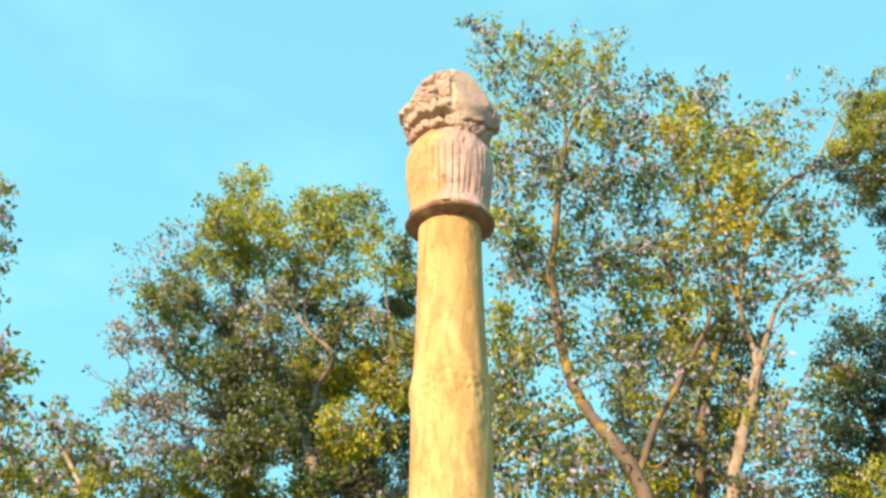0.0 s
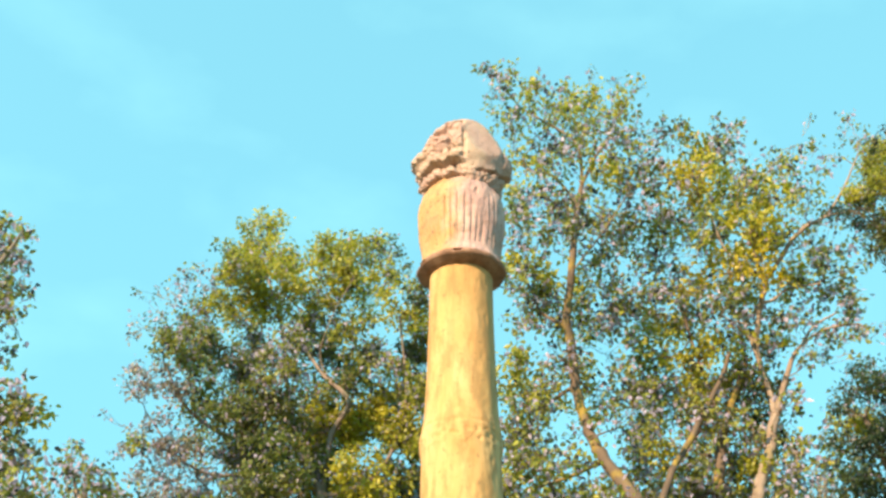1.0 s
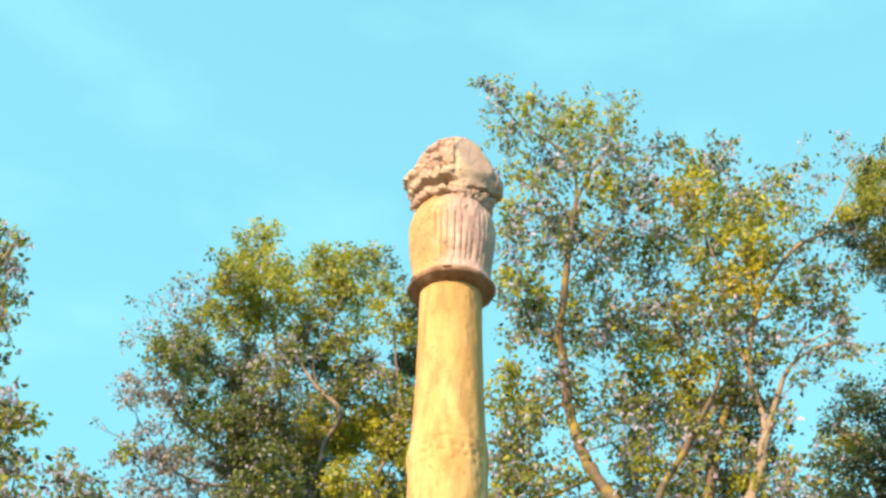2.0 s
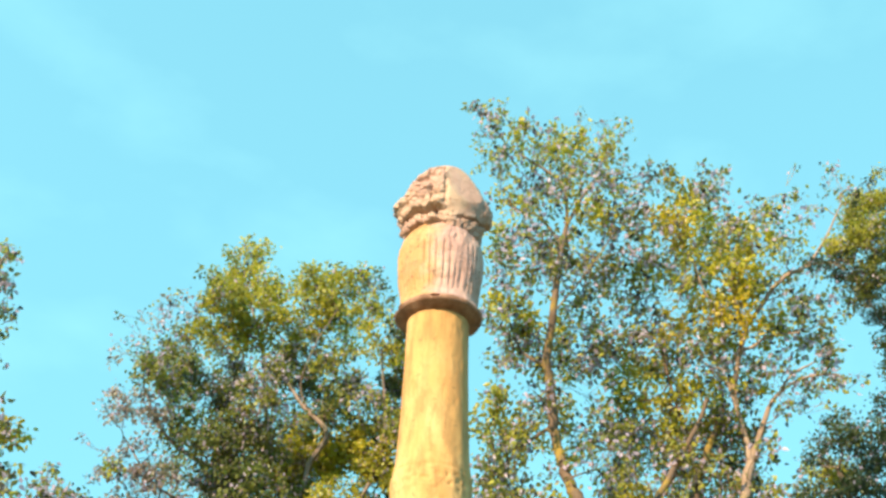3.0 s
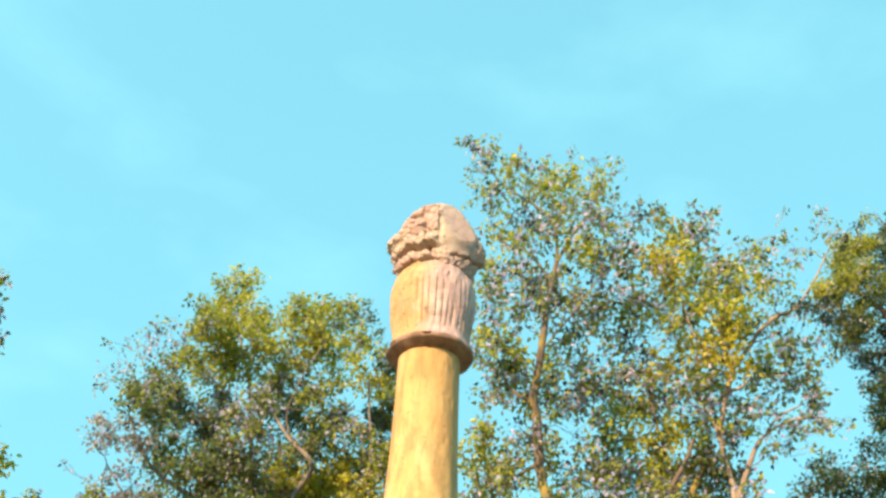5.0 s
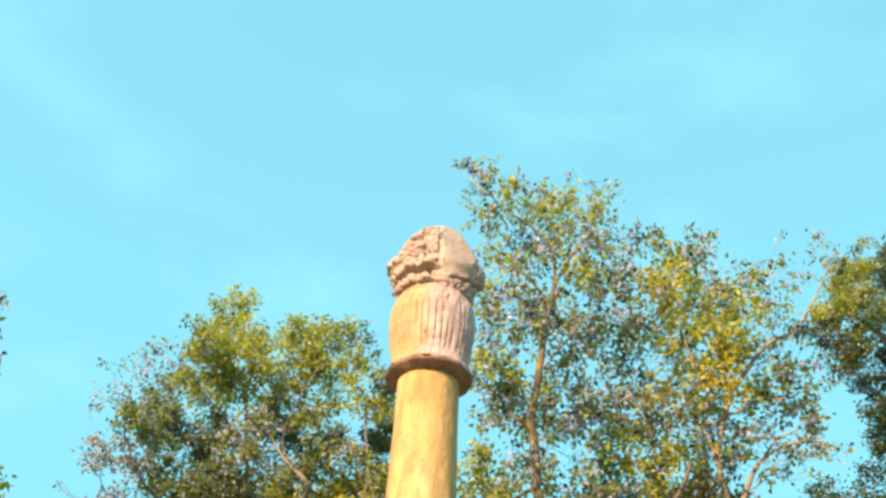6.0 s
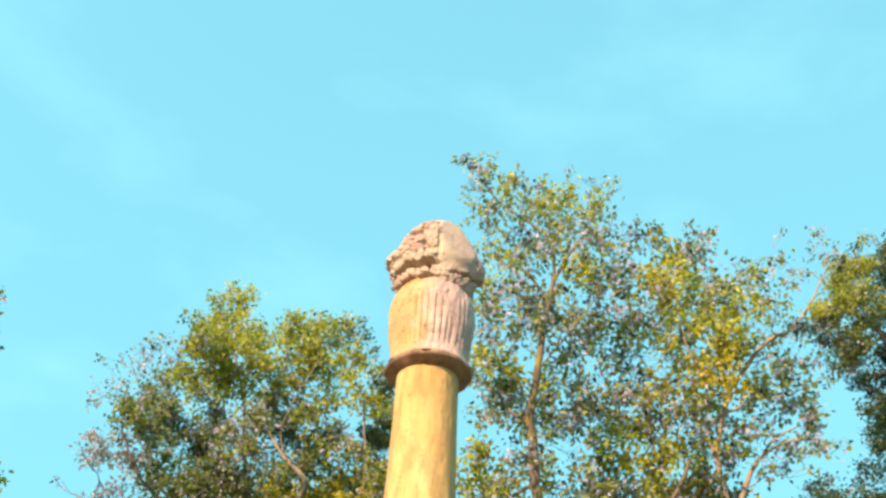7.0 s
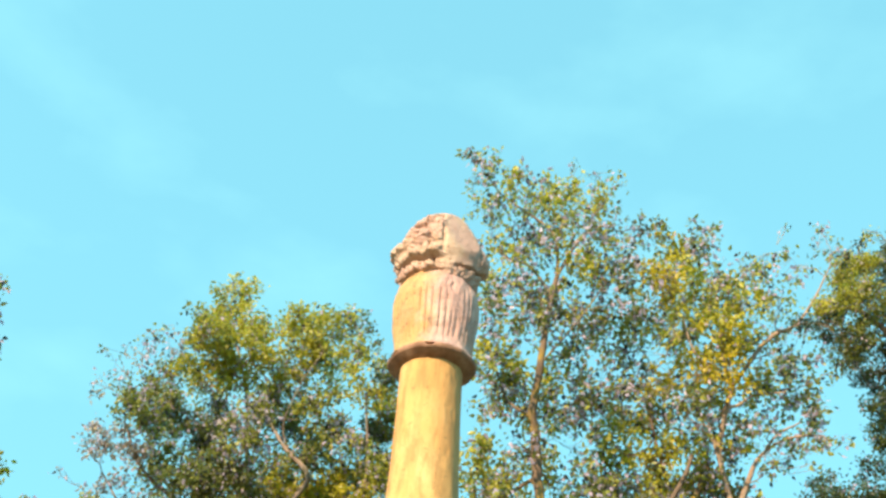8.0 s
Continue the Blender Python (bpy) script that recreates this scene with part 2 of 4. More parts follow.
def leaf_mesh(name, centres, size, rng, droop):
    """Leaves at the given places, hanging by chance, as one mesh."""
    n = len(centres)
    way = rng.normal(size=(n, 3))
    way[:, 2] -= droop
    way /= np.linalg.norm(way, axis=1)[:, None]
    side = np.cross(way, rng.normal(size=(n, 3)))
    side /= np.linalg.norm(side, axis=1)[:, None] + 1e-9
    up = np.cross(side, way)
    s = size * rng.uniform(0.65, 1.25, n)[:, None, None]
    v = centres[:, None] + s * (LEAF_V[None, :, :1] * side[:, None] + LEAF_V[None, :, 1:2] * way[:, None] + LEAF_V[None, :, 2:] * up[:, None])
    f = LEAF_F[None] + (6 * np.arange(n))[:, None, None]
    me = bpy.data.meshes.new(name)
    me.from_pydata(v.reshape(-1, 3).tolist(), [], f.reshape(-1, 4).tolist())
    return me


ONE_LEAF = []
for leaf_mat in LEAF:
    leaf_me = bpy.data.meshes.new("leaf")
    leaf_me.from_pydata(LEAF_V.tolist(), [], LEAF_F.tolist())
    leaf_me.materials.append(leaf_mat)
    ONE_LEAF.append(leaf_me)


def crown_fill(seed, count, low, high, r, tints):
    """Clumps by chance in a box of the crown, for its shaded inside."""
    rng = np.random.default_rng(seed)
    at = rng.uniform(low, high, (count, 3))
    return [(*(float(v) for v in p), float(rng.uniform(0.8, 1.2)) * r, float(rng.uniform(0.6, 1.0)), int(rng.choice(tints))) for p in at]


class Tree:
    """A tree at its foot: trunk and limbs given by rows of (x, y, z, r), boughs by rows of (x, y, z, radius, fullness, tint)."""

    def __init__(self, label, foot, leaf, fullness, bark_mat, seed, droop=0.7):
        self.rng = np.random.default_rng(seed)
        self.root = tagged(new("tree"), label, "tree", "trees behind the pillar")
        self.root.location = (*foot, 0)
        self.foot, self.leaf, self.fullness, self.bark, self.droop = np.array([*foot, 0.0]), leaf, fullness, bark_mat, droop
        self.joints = []

    def _wood(self, name, rows, sides):
        rng, path = self.rng, smooth_path(rows, 6)
        path[:, 3] *= 1.06
        path[:, :3] += rng.normal(size=(len(path), 3)) * path[:, 3:] * 0.12 - self.foot
        verts, faces = [], []
        tube(path, sides, verts, faces, 0.07, rng)
        mesh_object(name, verts, faces, self.bark, self.root)
        path[:, :3] += self.foot
        self.joints.append(path)

    def trunk(self, rows):
        x, y, z, r = rows[0]
        fx, fy = self.foot[:2]
        low = [(fx, fy, -0.1, r * 1.75), (fx, fy, 0.35, r * 1.3), (fx * 0.7 + x * 0.3, fy * 0.7 + y * 0.3, z * 0.45, r * 1.1)]
        self._wood("trunk", low + list(rows), 14)

    def limb(self, rows):
        self._wood("limb", rows, 9)

    def bough(self, clumps, single=0):
        """Leaf clumps, each on a branch from the nearest wood below it, with twigs to its sprays; single: how many leaves of each clump are pieces of their own."""
        rng, wood = self.rng, np.vstack(self.joints)

        def cost(c):
            return np.linalg.norm((wood[:, :3] - c) * (1, 0.5, 1), axis=1) + 1.2 * np.maximum(wood[:, 2] - c[2], 0)

        for x, y, z, r, full, tint in sorted(clumps, key=lambda row: cost(np.array(row[:3])).min()):
            c = np.array([x, y, z])
            start = wood[int(np.argmin(cost(c)))]
            verts, faces = [], []
            thick = min(start[3] * 0.75, 0.012 + 0.018 * r)
            reach = np.linalg.norm(c - start[:3])
            rows = [(*(start[:3] - self.foot), thick)]
            for u in (0.3, 0.55, 0.8):
                p = start[:3] * (1 - u) + c * u + rng.normal(size=3) * 0.07 * min(reach, 1.5) + (0, 0, -0.10 * reach * u * (1 - u))
                rows.append((*(p - self.foot), thick * (1 - 0.65 * u)))
            path = smooth_path(rows + [(*(c - self.foot), thick * 0.35)], 3)
            tube(path, 5, verts, faces)
            wood = np.vstack([wood, path[3:] + np.array([*self.foot, 0.0])])
            count = max(4, int(full * self.fullness * 2.0 * math.pi * (r * 1.05) ** 2 / (0.33 * self.leaf**2)))
            sprays = max(3, int(4 + 34 * r * min(full, 1.0)))
            d = rng.normal(size=(sprays, 3))
            d /= np.linalg.norm(d, axis=1)[:, None]
            tips = c + d * (r * rng.uniform(0.1, 1.15, sprays) ** 0.6)[:, None] * (1.0, 1.2, 0.95)
            for tip in tips:
                root = path[int(rng.uniform(0.35, 1.0) * (len(path) - 1)), :3]
                bend = (root + tip - self.foot) * 0.5 + rng.normal(size=3) * 0.05
                tube(np.array([(*root, 0.007), (*bend, 0.005), (*(tip - self.foot), 0.003)]), 3, verts, faces)
            branch = mesh_object("branch", verts, faces, self.bark, self.root)
            weight = rng.uniform(0.3, 1.7, sprays)
            pick = rng.choice(sprays, count, p=weight / weight.sum())
            size = 0.055 + 0.095 * r
            at = tips[pick] + rng.normal(size=(count, 3)) * size * (1, 1, 0.8) + (0, 0, -0.04)
            for p in at[: min(single, count // 2)]:
                way = Euler((rng.uniform(-2.6, -0.6), rng.uniform(-0.6, 0.6), rng.uniform(-3.1, 3.1)))
                one = new("leaf", ONE_LEAF[tint])
                one.matrix_basis = Matrix.LocRotScale(Vector(p - self.foot), way, Vector([self.leaf * rng.uniform(0.7, 1.25)] * 3))
                one.parent = branch
            at = at[min(single, count // 2) :]
            me = leaf_mesh("leaf_clump", at - self.foot, self.leaf, rng, self.droop)
            me.materials.append(LEAF[tint])
            leaves = tagged(new("leaf_clump", me), kind="stuff")
            leaves.parent = branch
        self.joints = [wood]


# ---- ground ----
gv, gf = [], []
rings = [0, 3, 6, 10, 16, 25, 40, 70, 140, 400, 1200, 3500]
for k, rad in enumerate(rings):
    for c in range(64):
        th = 2 * math.pi * c / 64
        x, y = rad * math.cos(th), 8.3 + rad * math.sin(th)
        gv.append((x, y, 0.12 * noise.noise((x * 0.15, y * 0.15, 0)) * min(1, rad / 10) if 0 < rad < 400 else 0.0))
gf = grid_faces(len(rings), 64)
tagged(mesh_object("ground", gv, gf, GROUND), "dry bare soil with patches of short grass", "ground", kind="structure")

# ---- pillar ----
PX, PY = -0.062, 8.30
pillar = tagged(new("stone_pillar"), "round tapering ochre stone pillar with a fluted bell top", "pillar")
pillar.location = (PX, PY, 0)


def shaft_shape(th, z, r):
    x, y = math.sin(th), math.cos(th)
    wobble = 0.006 * noise.noise((x * 1.4, y * 1.4, z * 0.9)) + 0.0035 * noise.noise((x * 5, y * 5, z * 4))
    chip = max(0.0, noise.noise((x * 6 + 9, y * 6, z * 7)) - 0.32) * 0.022
    band = bell_curve(z, 5.04, 0.09)
    lump = band * (0.012 * bell_curve(th, -1.45, 0.5) + 0.012 * noise.noise((x * 3, y * 3, z * 8)) - 0.03 * max(0, noise.noise((x * 9, y * 9, z * 16)) - 0.2))
    seam = 0.010 * bell_curve(z, 5.135 + 0.02 * noise.noise((x * 3, y * 3, 4)), 0.010) * (0.5 + 0.9 * max(0.0, noise.noise((x * 5, y * 5, 6))))
    pits = band * 0.05 * max(0.0, noise.noise((x * 14, y * 14, z * 26)) - 0.22)
    low_seam = 0.007 * bell_curve(z, 4.99 + 0.012 * noise.noise((x * 4, y * 4, 9)), 0.008) * (0.4 + max(0.0, noise.noise((x * 6, y * 6, 2))))
    return r + wobble - chip + lump - seam - low_seam - pits


keys = [(-0.05, 0.36), (1.5, 0.345), (3.0, 0.325), (4.25, 0.306), (4.70, 0.301), (4.88, 0.300), (4.94, 0.303), (4.985, 0.309), (5.06, 0.308), (5.12, 0.303), (5.17, 0.297), (5.23, 0.289),
        (5.35, 0.282), (5.55, 0.274), (5.80, 0.267), (6.10, 0.261), (6.40, 0.258), (6.60, 0.257)]
v, f = turned(resampled(keys, 520), 110, shaft_shape)
mesh_object("shaft", v, f, SHAFT, pillar)


def ring_shape(th, z, r):
    x, y = math.sin(th), math.cos(th)
    worn = 0.013 * noise.noise((x * 2.2 + 4, y * 2.2, z * 3)) + 0.006 * noise.noise((x * 7, y * 7, z * 9))
    outer = min(1.0, max(0.0, (r - 0.28) / 0.06))
    bite = max(0.0, noise.noise((x * 4 + 2, y * 4, 1.5)) - 0.12) * 0.10 * (1.6 if th < 0.1 else 0.7) * min(1.0, max(0.0, (z - 6.555) / 0.03))
    return r + (worn - bite) * outer


keys = [(6.495, 0.20), (6.500, 0.255), (6.515, 0.30), (6.540, 0.352), (6.550, 0.364), (6.562, 0.368), (6.578, 0.366), (6.590, 0.358), (6.594, 0.350), (6.596, 0.20)]
v, f = turned(resampled(keys, 60), 144, ring_shape)
tagged(mesh_object("ring_moulding", v, f, RING, pillar), "worn round lip under the bell, brown darkened for its shaded underside")


def bell_shape(th, z, r):
    x, y = math.sin(th), math.cos(th)
    side = 1.5 if th < -0.2 else 1.0
    reach = min(1.0, max(0.0, (z - 6.66) / 0.06)) * min(1.0, max(0.0, (7.17 - z + 0.03 * noise.noise((x * 9, y * 9, 3))) / 0.07))
    flute = abs(math.cos(th * 20 + 0.5 * noise.noise((x * 3, y * 3, z * 2))))
    worn = min(1.0, max(0.15, 0.75 + 1.1 * noise.noise((x * 2.5, y * 2.5, z * 2.2 + 5))))
    cut = 0.016 * (1 - min(1.0, flute * 1.25)) ** 1.3 * side * reach * worn
    rough = 0.008 * noise.noise((x * 4, y * 4, z * 4)) + 0.005 * noise.noise((x * 13, y * 13, z * 11))
    pits = 0.045 * max(0.0, noise.noise((x * 7.5, y * 7.5, z * 9 + 1)) - 0.18) * bell_curve(z, 7.20, 0.075)
    weathered = 0.018 * max(0.0, noise.noise((x * 3, y * 3, z * 3.5 + 8)) - 0.1)
    return r - cut - pits - weathered + rough


keys = [(6.590, 0.20), (6.592, 0.352), (6.604, 0.346), (6.625, 0.333), (6.65, 0.325), (6.68, 0.323), (6.76, 0.331), (6.86, 0.348), (6.96, 0.361), (7.05, 0.368), (7.12, 0.369), (7.18, 0.362), (7.24, 0.346), (7.29, 0.324), (7.33, 0.303), (7.40, 0.278), (7.46, 0.26)]
v, f = turned(resampled(keys, 120), 360, bell_shape)
tagged(mesh_object("bell", v, f, BELL, pillar), "fluted lotus bell of pink and ochre stone")

# ---- carved block on the bell ----
figure_profile = [(7.295, 0.26), (7.305, 0.318), (7.35, 0.336), (7.42, 0.350), (7.48, 0.365), (7.55, 0.390), (7.62, 0.402), (7.70, 0.402), (7.78, 0.392), (7.86, 0.370), (7.93, 0.335), (7.98, 0.290),
                  (8.02, 0.236), (8.055, 0.170), (8.075, 0.10), (8.085, 0.01)]


def cracks(p, width):
    """1 along the borders between broken lumps of stone, 0 inside them."""
    d = noise.voronoi(p)[0]
    return math.exp(-(((d[1] - d[0]) / width) ** 2))


def figure_shape(th, z, r):
    x, y = math.sin(th), math.cos(th)
    left = min(1.0, max(0.0, (0.14 - th) / 0.2)) if th > -2.6 else 0.5
    top = min(1.0, max(0.0, (8.07 - z) / 0.10))
    jag = 0.030 * noise.noise((x * 4, y * 4, 2.0)) + 0.014 * noise.noise((x * 11, y * 11, 5.0))
    # jutting muzzle, undercut below
    r += 0.046 * bell_curve(th, -1.5, 0.45) * min(1.0, max(0.0, (z - 7.60 - jag) / 0.012)) * bell_curve(z, 7.64, 0.11)
    # two overhanging lips round the throat, with deep clefts under them
    for base, jut, tall in ((7.475, 0.036, 0.085), (7.345, 0.026, 0.075)):
        u = (z - base - jag) / tall
        if 0 < u < 1:
            r += left * jut * (0.7 + 0.9 * noise.noise((x * 5, y * 5, base * 9))) * min(1.0, u / 0.12) * (1 - u) ** 0.6
    r -= left * 0.10 * bell_curve(z, 7.458 + jag, 0.016) * (0.35 + 0.65 * bell_curve(th, -0.9, 0.7))
    # flat brow over a broken hollow
    r -= left * 0.075 * bell_curve(z, 7.79 + jag + 0.09 * (th + 0.7), 0.020) * bell_curve(th, -0.85, 0.45)
    r += left * 0.030 * bell_curve(z, 7.86 + jag + 0.09 * (th + 0.7), 0.035) * bell_curve(th, -0.75, 0.5)
    r -= 0.055 * bell_curve(z, 7.97, 0.03) * bell_curve(th, -0.10, 0.18)
    # lump at the other flank and the collar under it
    r += 0.044 * bell_curve(th, 1.62, 0.42) * bell_curve(z, 7.62, 0.12)
    r += 0.022 * bell_curve(th, 1.2, 0.5) * bell_curve(z, 7.43, 0.05)
    r *= 1 - 0.34 * bell_curve(th, -1.5, 0.95) * min(1.0, max(0.0, (z - 7.66) / 0.26))
    r *= 1 - 0.19 * bell_curve(th, 1.45, 0.75) * min(1.0, max(0.0, (z - 7.66) / 0.24))
    # smooth broken face, parted from the lump by a cleft
    smoothness = 0.0
    low = 7.405 + 0.10 * abs(th - 0.5)
    if 0.06 < th < 1.14 and z > low:
        face = (0.345 - (z - 7.70) * 0.26) / (0.97 * math.cos(th - 0.58))
        smoothness = min(1.0, (th - 0.06) / 0.07, (1.14 - th) / 0.08) * min(1.0, (z - low) / 0.03)
        r = r * (1 - smoothness) + min(r, face) * smoothness
    r -= 0.040 * bell_curve(th, 1.16 + jag, 0.035) * bell_curve(z, 7.64, 0.13)
    notch = 7.392 + jag + 0.10 * abs(th - 0.5)
    r -= 0.070 * bell_curve(z, notch, 0.014) * min(1.0, max(0.0, (th - 0.30) / 0.3)) * (1 if th < 2.2 else 0)
    r -= 0.030 * bell_curve(th, 0.06 + jag, 0.045) * bell_curve(z, 7.72, 0.2)
    rugged = (1 - 0.92 * smoothness) * top
    p = Vector((x * 0.4, y * 0.4, z))
    flat = Vector((p.x * 3.2 + 0.3, p.y * 3.2, z * 5.2 + 1.2 * noise.noise(p * 3)))
    r += rugged * (0.022 * noise.noise(p * 6) + 0.036 * (noise.turbulence(p * 9, 4, True) - 0.45) + 0.005 * noise.noise(p * 48))
    r -= rugged * (0.026 * cracks(flat, 0.05) * (0.3 + 0.7 * left) + 0.006 * cracks(p * 12, 0.08))
    r -= rugged * left * 0.09 * max(0.0, noise.noise(p * 24) - 0.2)
    under = left * min(1.0, max(0.0, (7.350 + 0.6 * jag - z) / 0.014))
    r = r * (1 - under) + 0.25 * under
    return max(0.965 * r + 0.010 * rugged, 0.004)


v, f = turned(resampled(figure_profile, 220), 300, figure_shape)
figure = mesh_object("stone_sculpture", v, f, FIGURE)
figure.location = (PX, PY, 0.0)
tagged(figure, "eroded pinkish carved stone block crowning the pillar", "sculpture")

# ---- trees ----
t = Tree("broad olive-green tree with pale forking limbs", (-2.69, 22.48), 0.10, 1.3, BARK_GREY, 11)
t.trunk([(-2.63, 22.48, 8.87, 0.125), (-2.93, 22.95, 10.23, 0.104), (-3.58, 23.18, 11.59, 0.083)])
t.limb([(-2.93, 22.95, 10.23, 0.068), (-2.82, 22.87, 11.59, 0.057), (-2.46, 22.52, 12.19, 0.052), (-3.00, 22.52, 12.78, 0.042), (-3.37, 22.48, 13.28, 0.031), (-3.58, 22.43, 13.68, 0.023)])
t.limb([(-2.46, 22.52, 12.19, 0.018), (-3.11, 22.43, 13.12, 0.013), (-2.88, 22.07, 14.04, 0.011), (-2.42, 21.90, 14.95, 0.008)])
t.limb([(-3.58, 23.18, 11.59, 0.062), (-4.45, 23.29, 11.65, 0.052), (-5.16, 23.11, 11.70, 0.047), (-5.96, 22.60, 12.13, 0.031), (-6.43, 22.09, 12.94, 0.021)])
t.limb([(-3.58, 23.18, 11.59, 0.062), (-3.87, 22.86, 12.79, 0.047), (-4.04, 22.48, 13.99, 0.031), (-4.54, 22.51, 15.47, 0.021)])
t.limb([(-2.93, 22.95, 10.23, 0.052), (-1.81, 22.66, 10.61, 0.042), (-1.25, 22.43, 12.04, 0.031), (-1.39, 21.79, 13.87, 0.021)])
t.limb([(-3.58, 23.18, 11.59, 0.052), (-4.74, 23.29, 10.87, 0.036), (-5.86, 22.85, 10.94, 0.026), (-6.73, 22.44, 11.92, 0.016)])
# sunlit upper clumps get the brighter olive, inner and lower ones mostly deep green
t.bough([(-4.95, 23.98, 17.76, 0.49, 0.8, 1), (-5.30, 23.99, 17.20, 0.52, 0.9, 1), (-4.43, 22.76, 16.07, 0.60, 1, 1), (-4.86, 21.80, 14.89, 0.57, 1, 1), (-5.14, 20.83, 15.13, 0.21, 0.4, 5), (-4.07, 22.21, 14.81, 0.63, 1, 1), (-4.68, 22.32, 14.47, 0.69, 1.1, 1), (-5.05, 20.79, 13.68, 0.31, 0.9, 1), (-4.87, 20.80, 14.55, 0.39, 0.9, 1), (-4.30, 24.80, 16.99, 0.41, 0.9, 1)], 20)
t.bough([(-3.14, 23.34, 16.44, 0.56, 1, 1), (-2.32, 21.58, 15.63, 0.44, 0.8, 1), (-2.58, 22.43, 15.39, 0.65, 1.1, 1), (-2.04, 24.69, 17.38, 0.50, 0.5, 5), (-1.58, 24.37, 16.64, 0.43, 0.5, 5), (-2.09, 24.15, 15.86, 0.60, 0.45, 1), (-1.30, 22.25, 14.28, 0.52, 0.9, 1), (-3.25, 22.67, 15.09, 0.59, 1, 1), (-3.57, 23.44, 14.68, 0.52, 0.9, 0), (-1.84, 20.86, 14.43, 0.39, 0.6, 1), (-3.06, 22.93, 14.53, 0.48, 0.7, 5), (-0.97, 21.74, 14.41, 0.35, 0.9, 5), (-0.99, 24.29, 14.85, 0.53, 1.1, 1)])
t.bough([(-6.12, 20.87, 12.80, 0.35, 1, 5), (-6.40, 23.45, 14.36, 0.51, 1, 0), (-5.87, 24.25, 14.14, 0.73, 1.1, 5), (-5.82, 21.55, 12.77, 0.47, 0.9, 5), (-5.21, 24.36, 13.95, 0.67, 1.1, 5), (-7.33, 24.26, 15.15, 0.36, 0.35, 0), (-6.67, 20.68, 12.98, 0.25, 0.22, 3), (-6.67, 23.57, 15.52, 0.47, 0.2, 3), (-5.52, 20.61, 14.01, 0.36, 0.22, 3), (-7.10, 22.71, 15.01, 0.42, 0.05, 5), (-6.45, 22.43, 15.43, 0.39, 0.06, 5), (-5.55, 21.45, 13.69, 0.39, 0.7, 5), (-4.26, 21.96, 13.15, 0.48, 0.9, 0)])
t.bough([(-7.31, 23.99, 13.50, 0.48, 0.6, 3), (-6.04, 21.93, 12.20, 0.47, 0.6, 3), (-6.80, 21.23, 11.98, 0.23, 0.25, 3), (-7.08, 23.53, 11.89, 0.49, 0.3, 3), (-6.10, 22.48, 11.55, 0.55, 0.45, 3), (-7.67, 23.96, 11.78, 0.19, 0.5, 3), (-7.32, 21.59, 11.40, 0.18, 0.1, 3), (-6.67, 21.94, 11.06, 0.18, 0.9, 1), (-6.55, 23.96, 10.88, 0.62, 0.4, 3), (-5.54, 22.73, 10.64, 0.64, 0.7, 3), (-5.50, 22.73, 12.19, 0.61, 0.9, 5), (-4.53, 21.59, 11.52, 0.71, 1, 5), (-5.95, 20.66, 10.03, 0.40, 0.3, 3), (-6.21, 24.52, 12.05, 0.51, 0.6, 5)])
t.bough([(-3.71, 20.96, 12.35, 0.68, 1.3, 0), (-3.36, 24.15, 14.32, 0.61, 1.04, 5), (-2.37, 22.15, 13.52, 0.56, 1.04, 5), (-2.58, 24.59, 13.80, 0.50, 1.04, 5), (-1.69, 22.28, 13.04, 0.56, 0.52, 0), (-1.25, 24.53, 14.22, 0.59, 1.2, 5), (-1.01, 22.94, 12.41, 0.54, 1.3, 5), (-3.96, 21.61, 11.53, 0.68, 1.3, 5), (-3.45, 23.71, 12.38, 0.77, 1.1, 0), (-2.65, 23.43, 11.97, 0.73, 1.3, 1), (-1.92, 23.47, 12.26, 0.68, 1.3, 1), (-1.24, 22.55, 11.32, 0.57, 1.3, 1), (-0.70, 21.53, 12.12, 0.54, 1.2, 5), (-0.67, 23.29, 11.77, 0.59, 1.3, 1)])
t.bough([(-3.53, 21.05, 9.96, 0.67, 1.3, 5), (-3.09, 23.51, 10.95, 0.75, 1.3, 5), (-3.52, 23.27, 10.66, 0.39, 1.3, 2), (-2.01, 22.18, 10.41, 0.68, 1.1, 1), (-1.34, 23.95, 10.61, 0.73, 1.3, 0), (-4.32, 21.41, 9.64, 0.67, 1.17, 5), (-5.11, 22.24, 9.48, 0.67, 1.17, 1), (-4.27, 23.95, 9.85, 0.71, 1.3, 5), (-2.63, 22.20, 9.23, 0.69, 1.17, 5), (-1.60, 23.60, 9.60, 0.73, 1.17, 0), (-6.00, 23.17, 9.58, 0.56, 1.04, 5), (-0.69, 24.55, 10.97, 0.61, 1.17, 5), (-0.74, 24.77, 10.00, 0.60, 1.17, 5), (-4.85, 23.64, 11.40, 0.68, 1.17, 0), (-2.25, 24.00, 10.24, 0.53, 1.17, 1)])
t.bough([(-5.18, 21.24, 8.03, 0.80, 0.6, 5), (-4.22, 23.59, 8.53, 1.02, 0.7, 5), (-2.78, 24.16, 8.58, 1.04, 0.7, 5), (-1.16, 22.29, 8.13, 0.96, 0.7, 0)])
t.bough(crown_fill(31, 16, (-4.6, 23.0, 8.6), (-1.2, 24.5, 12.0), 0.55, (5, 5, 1)))
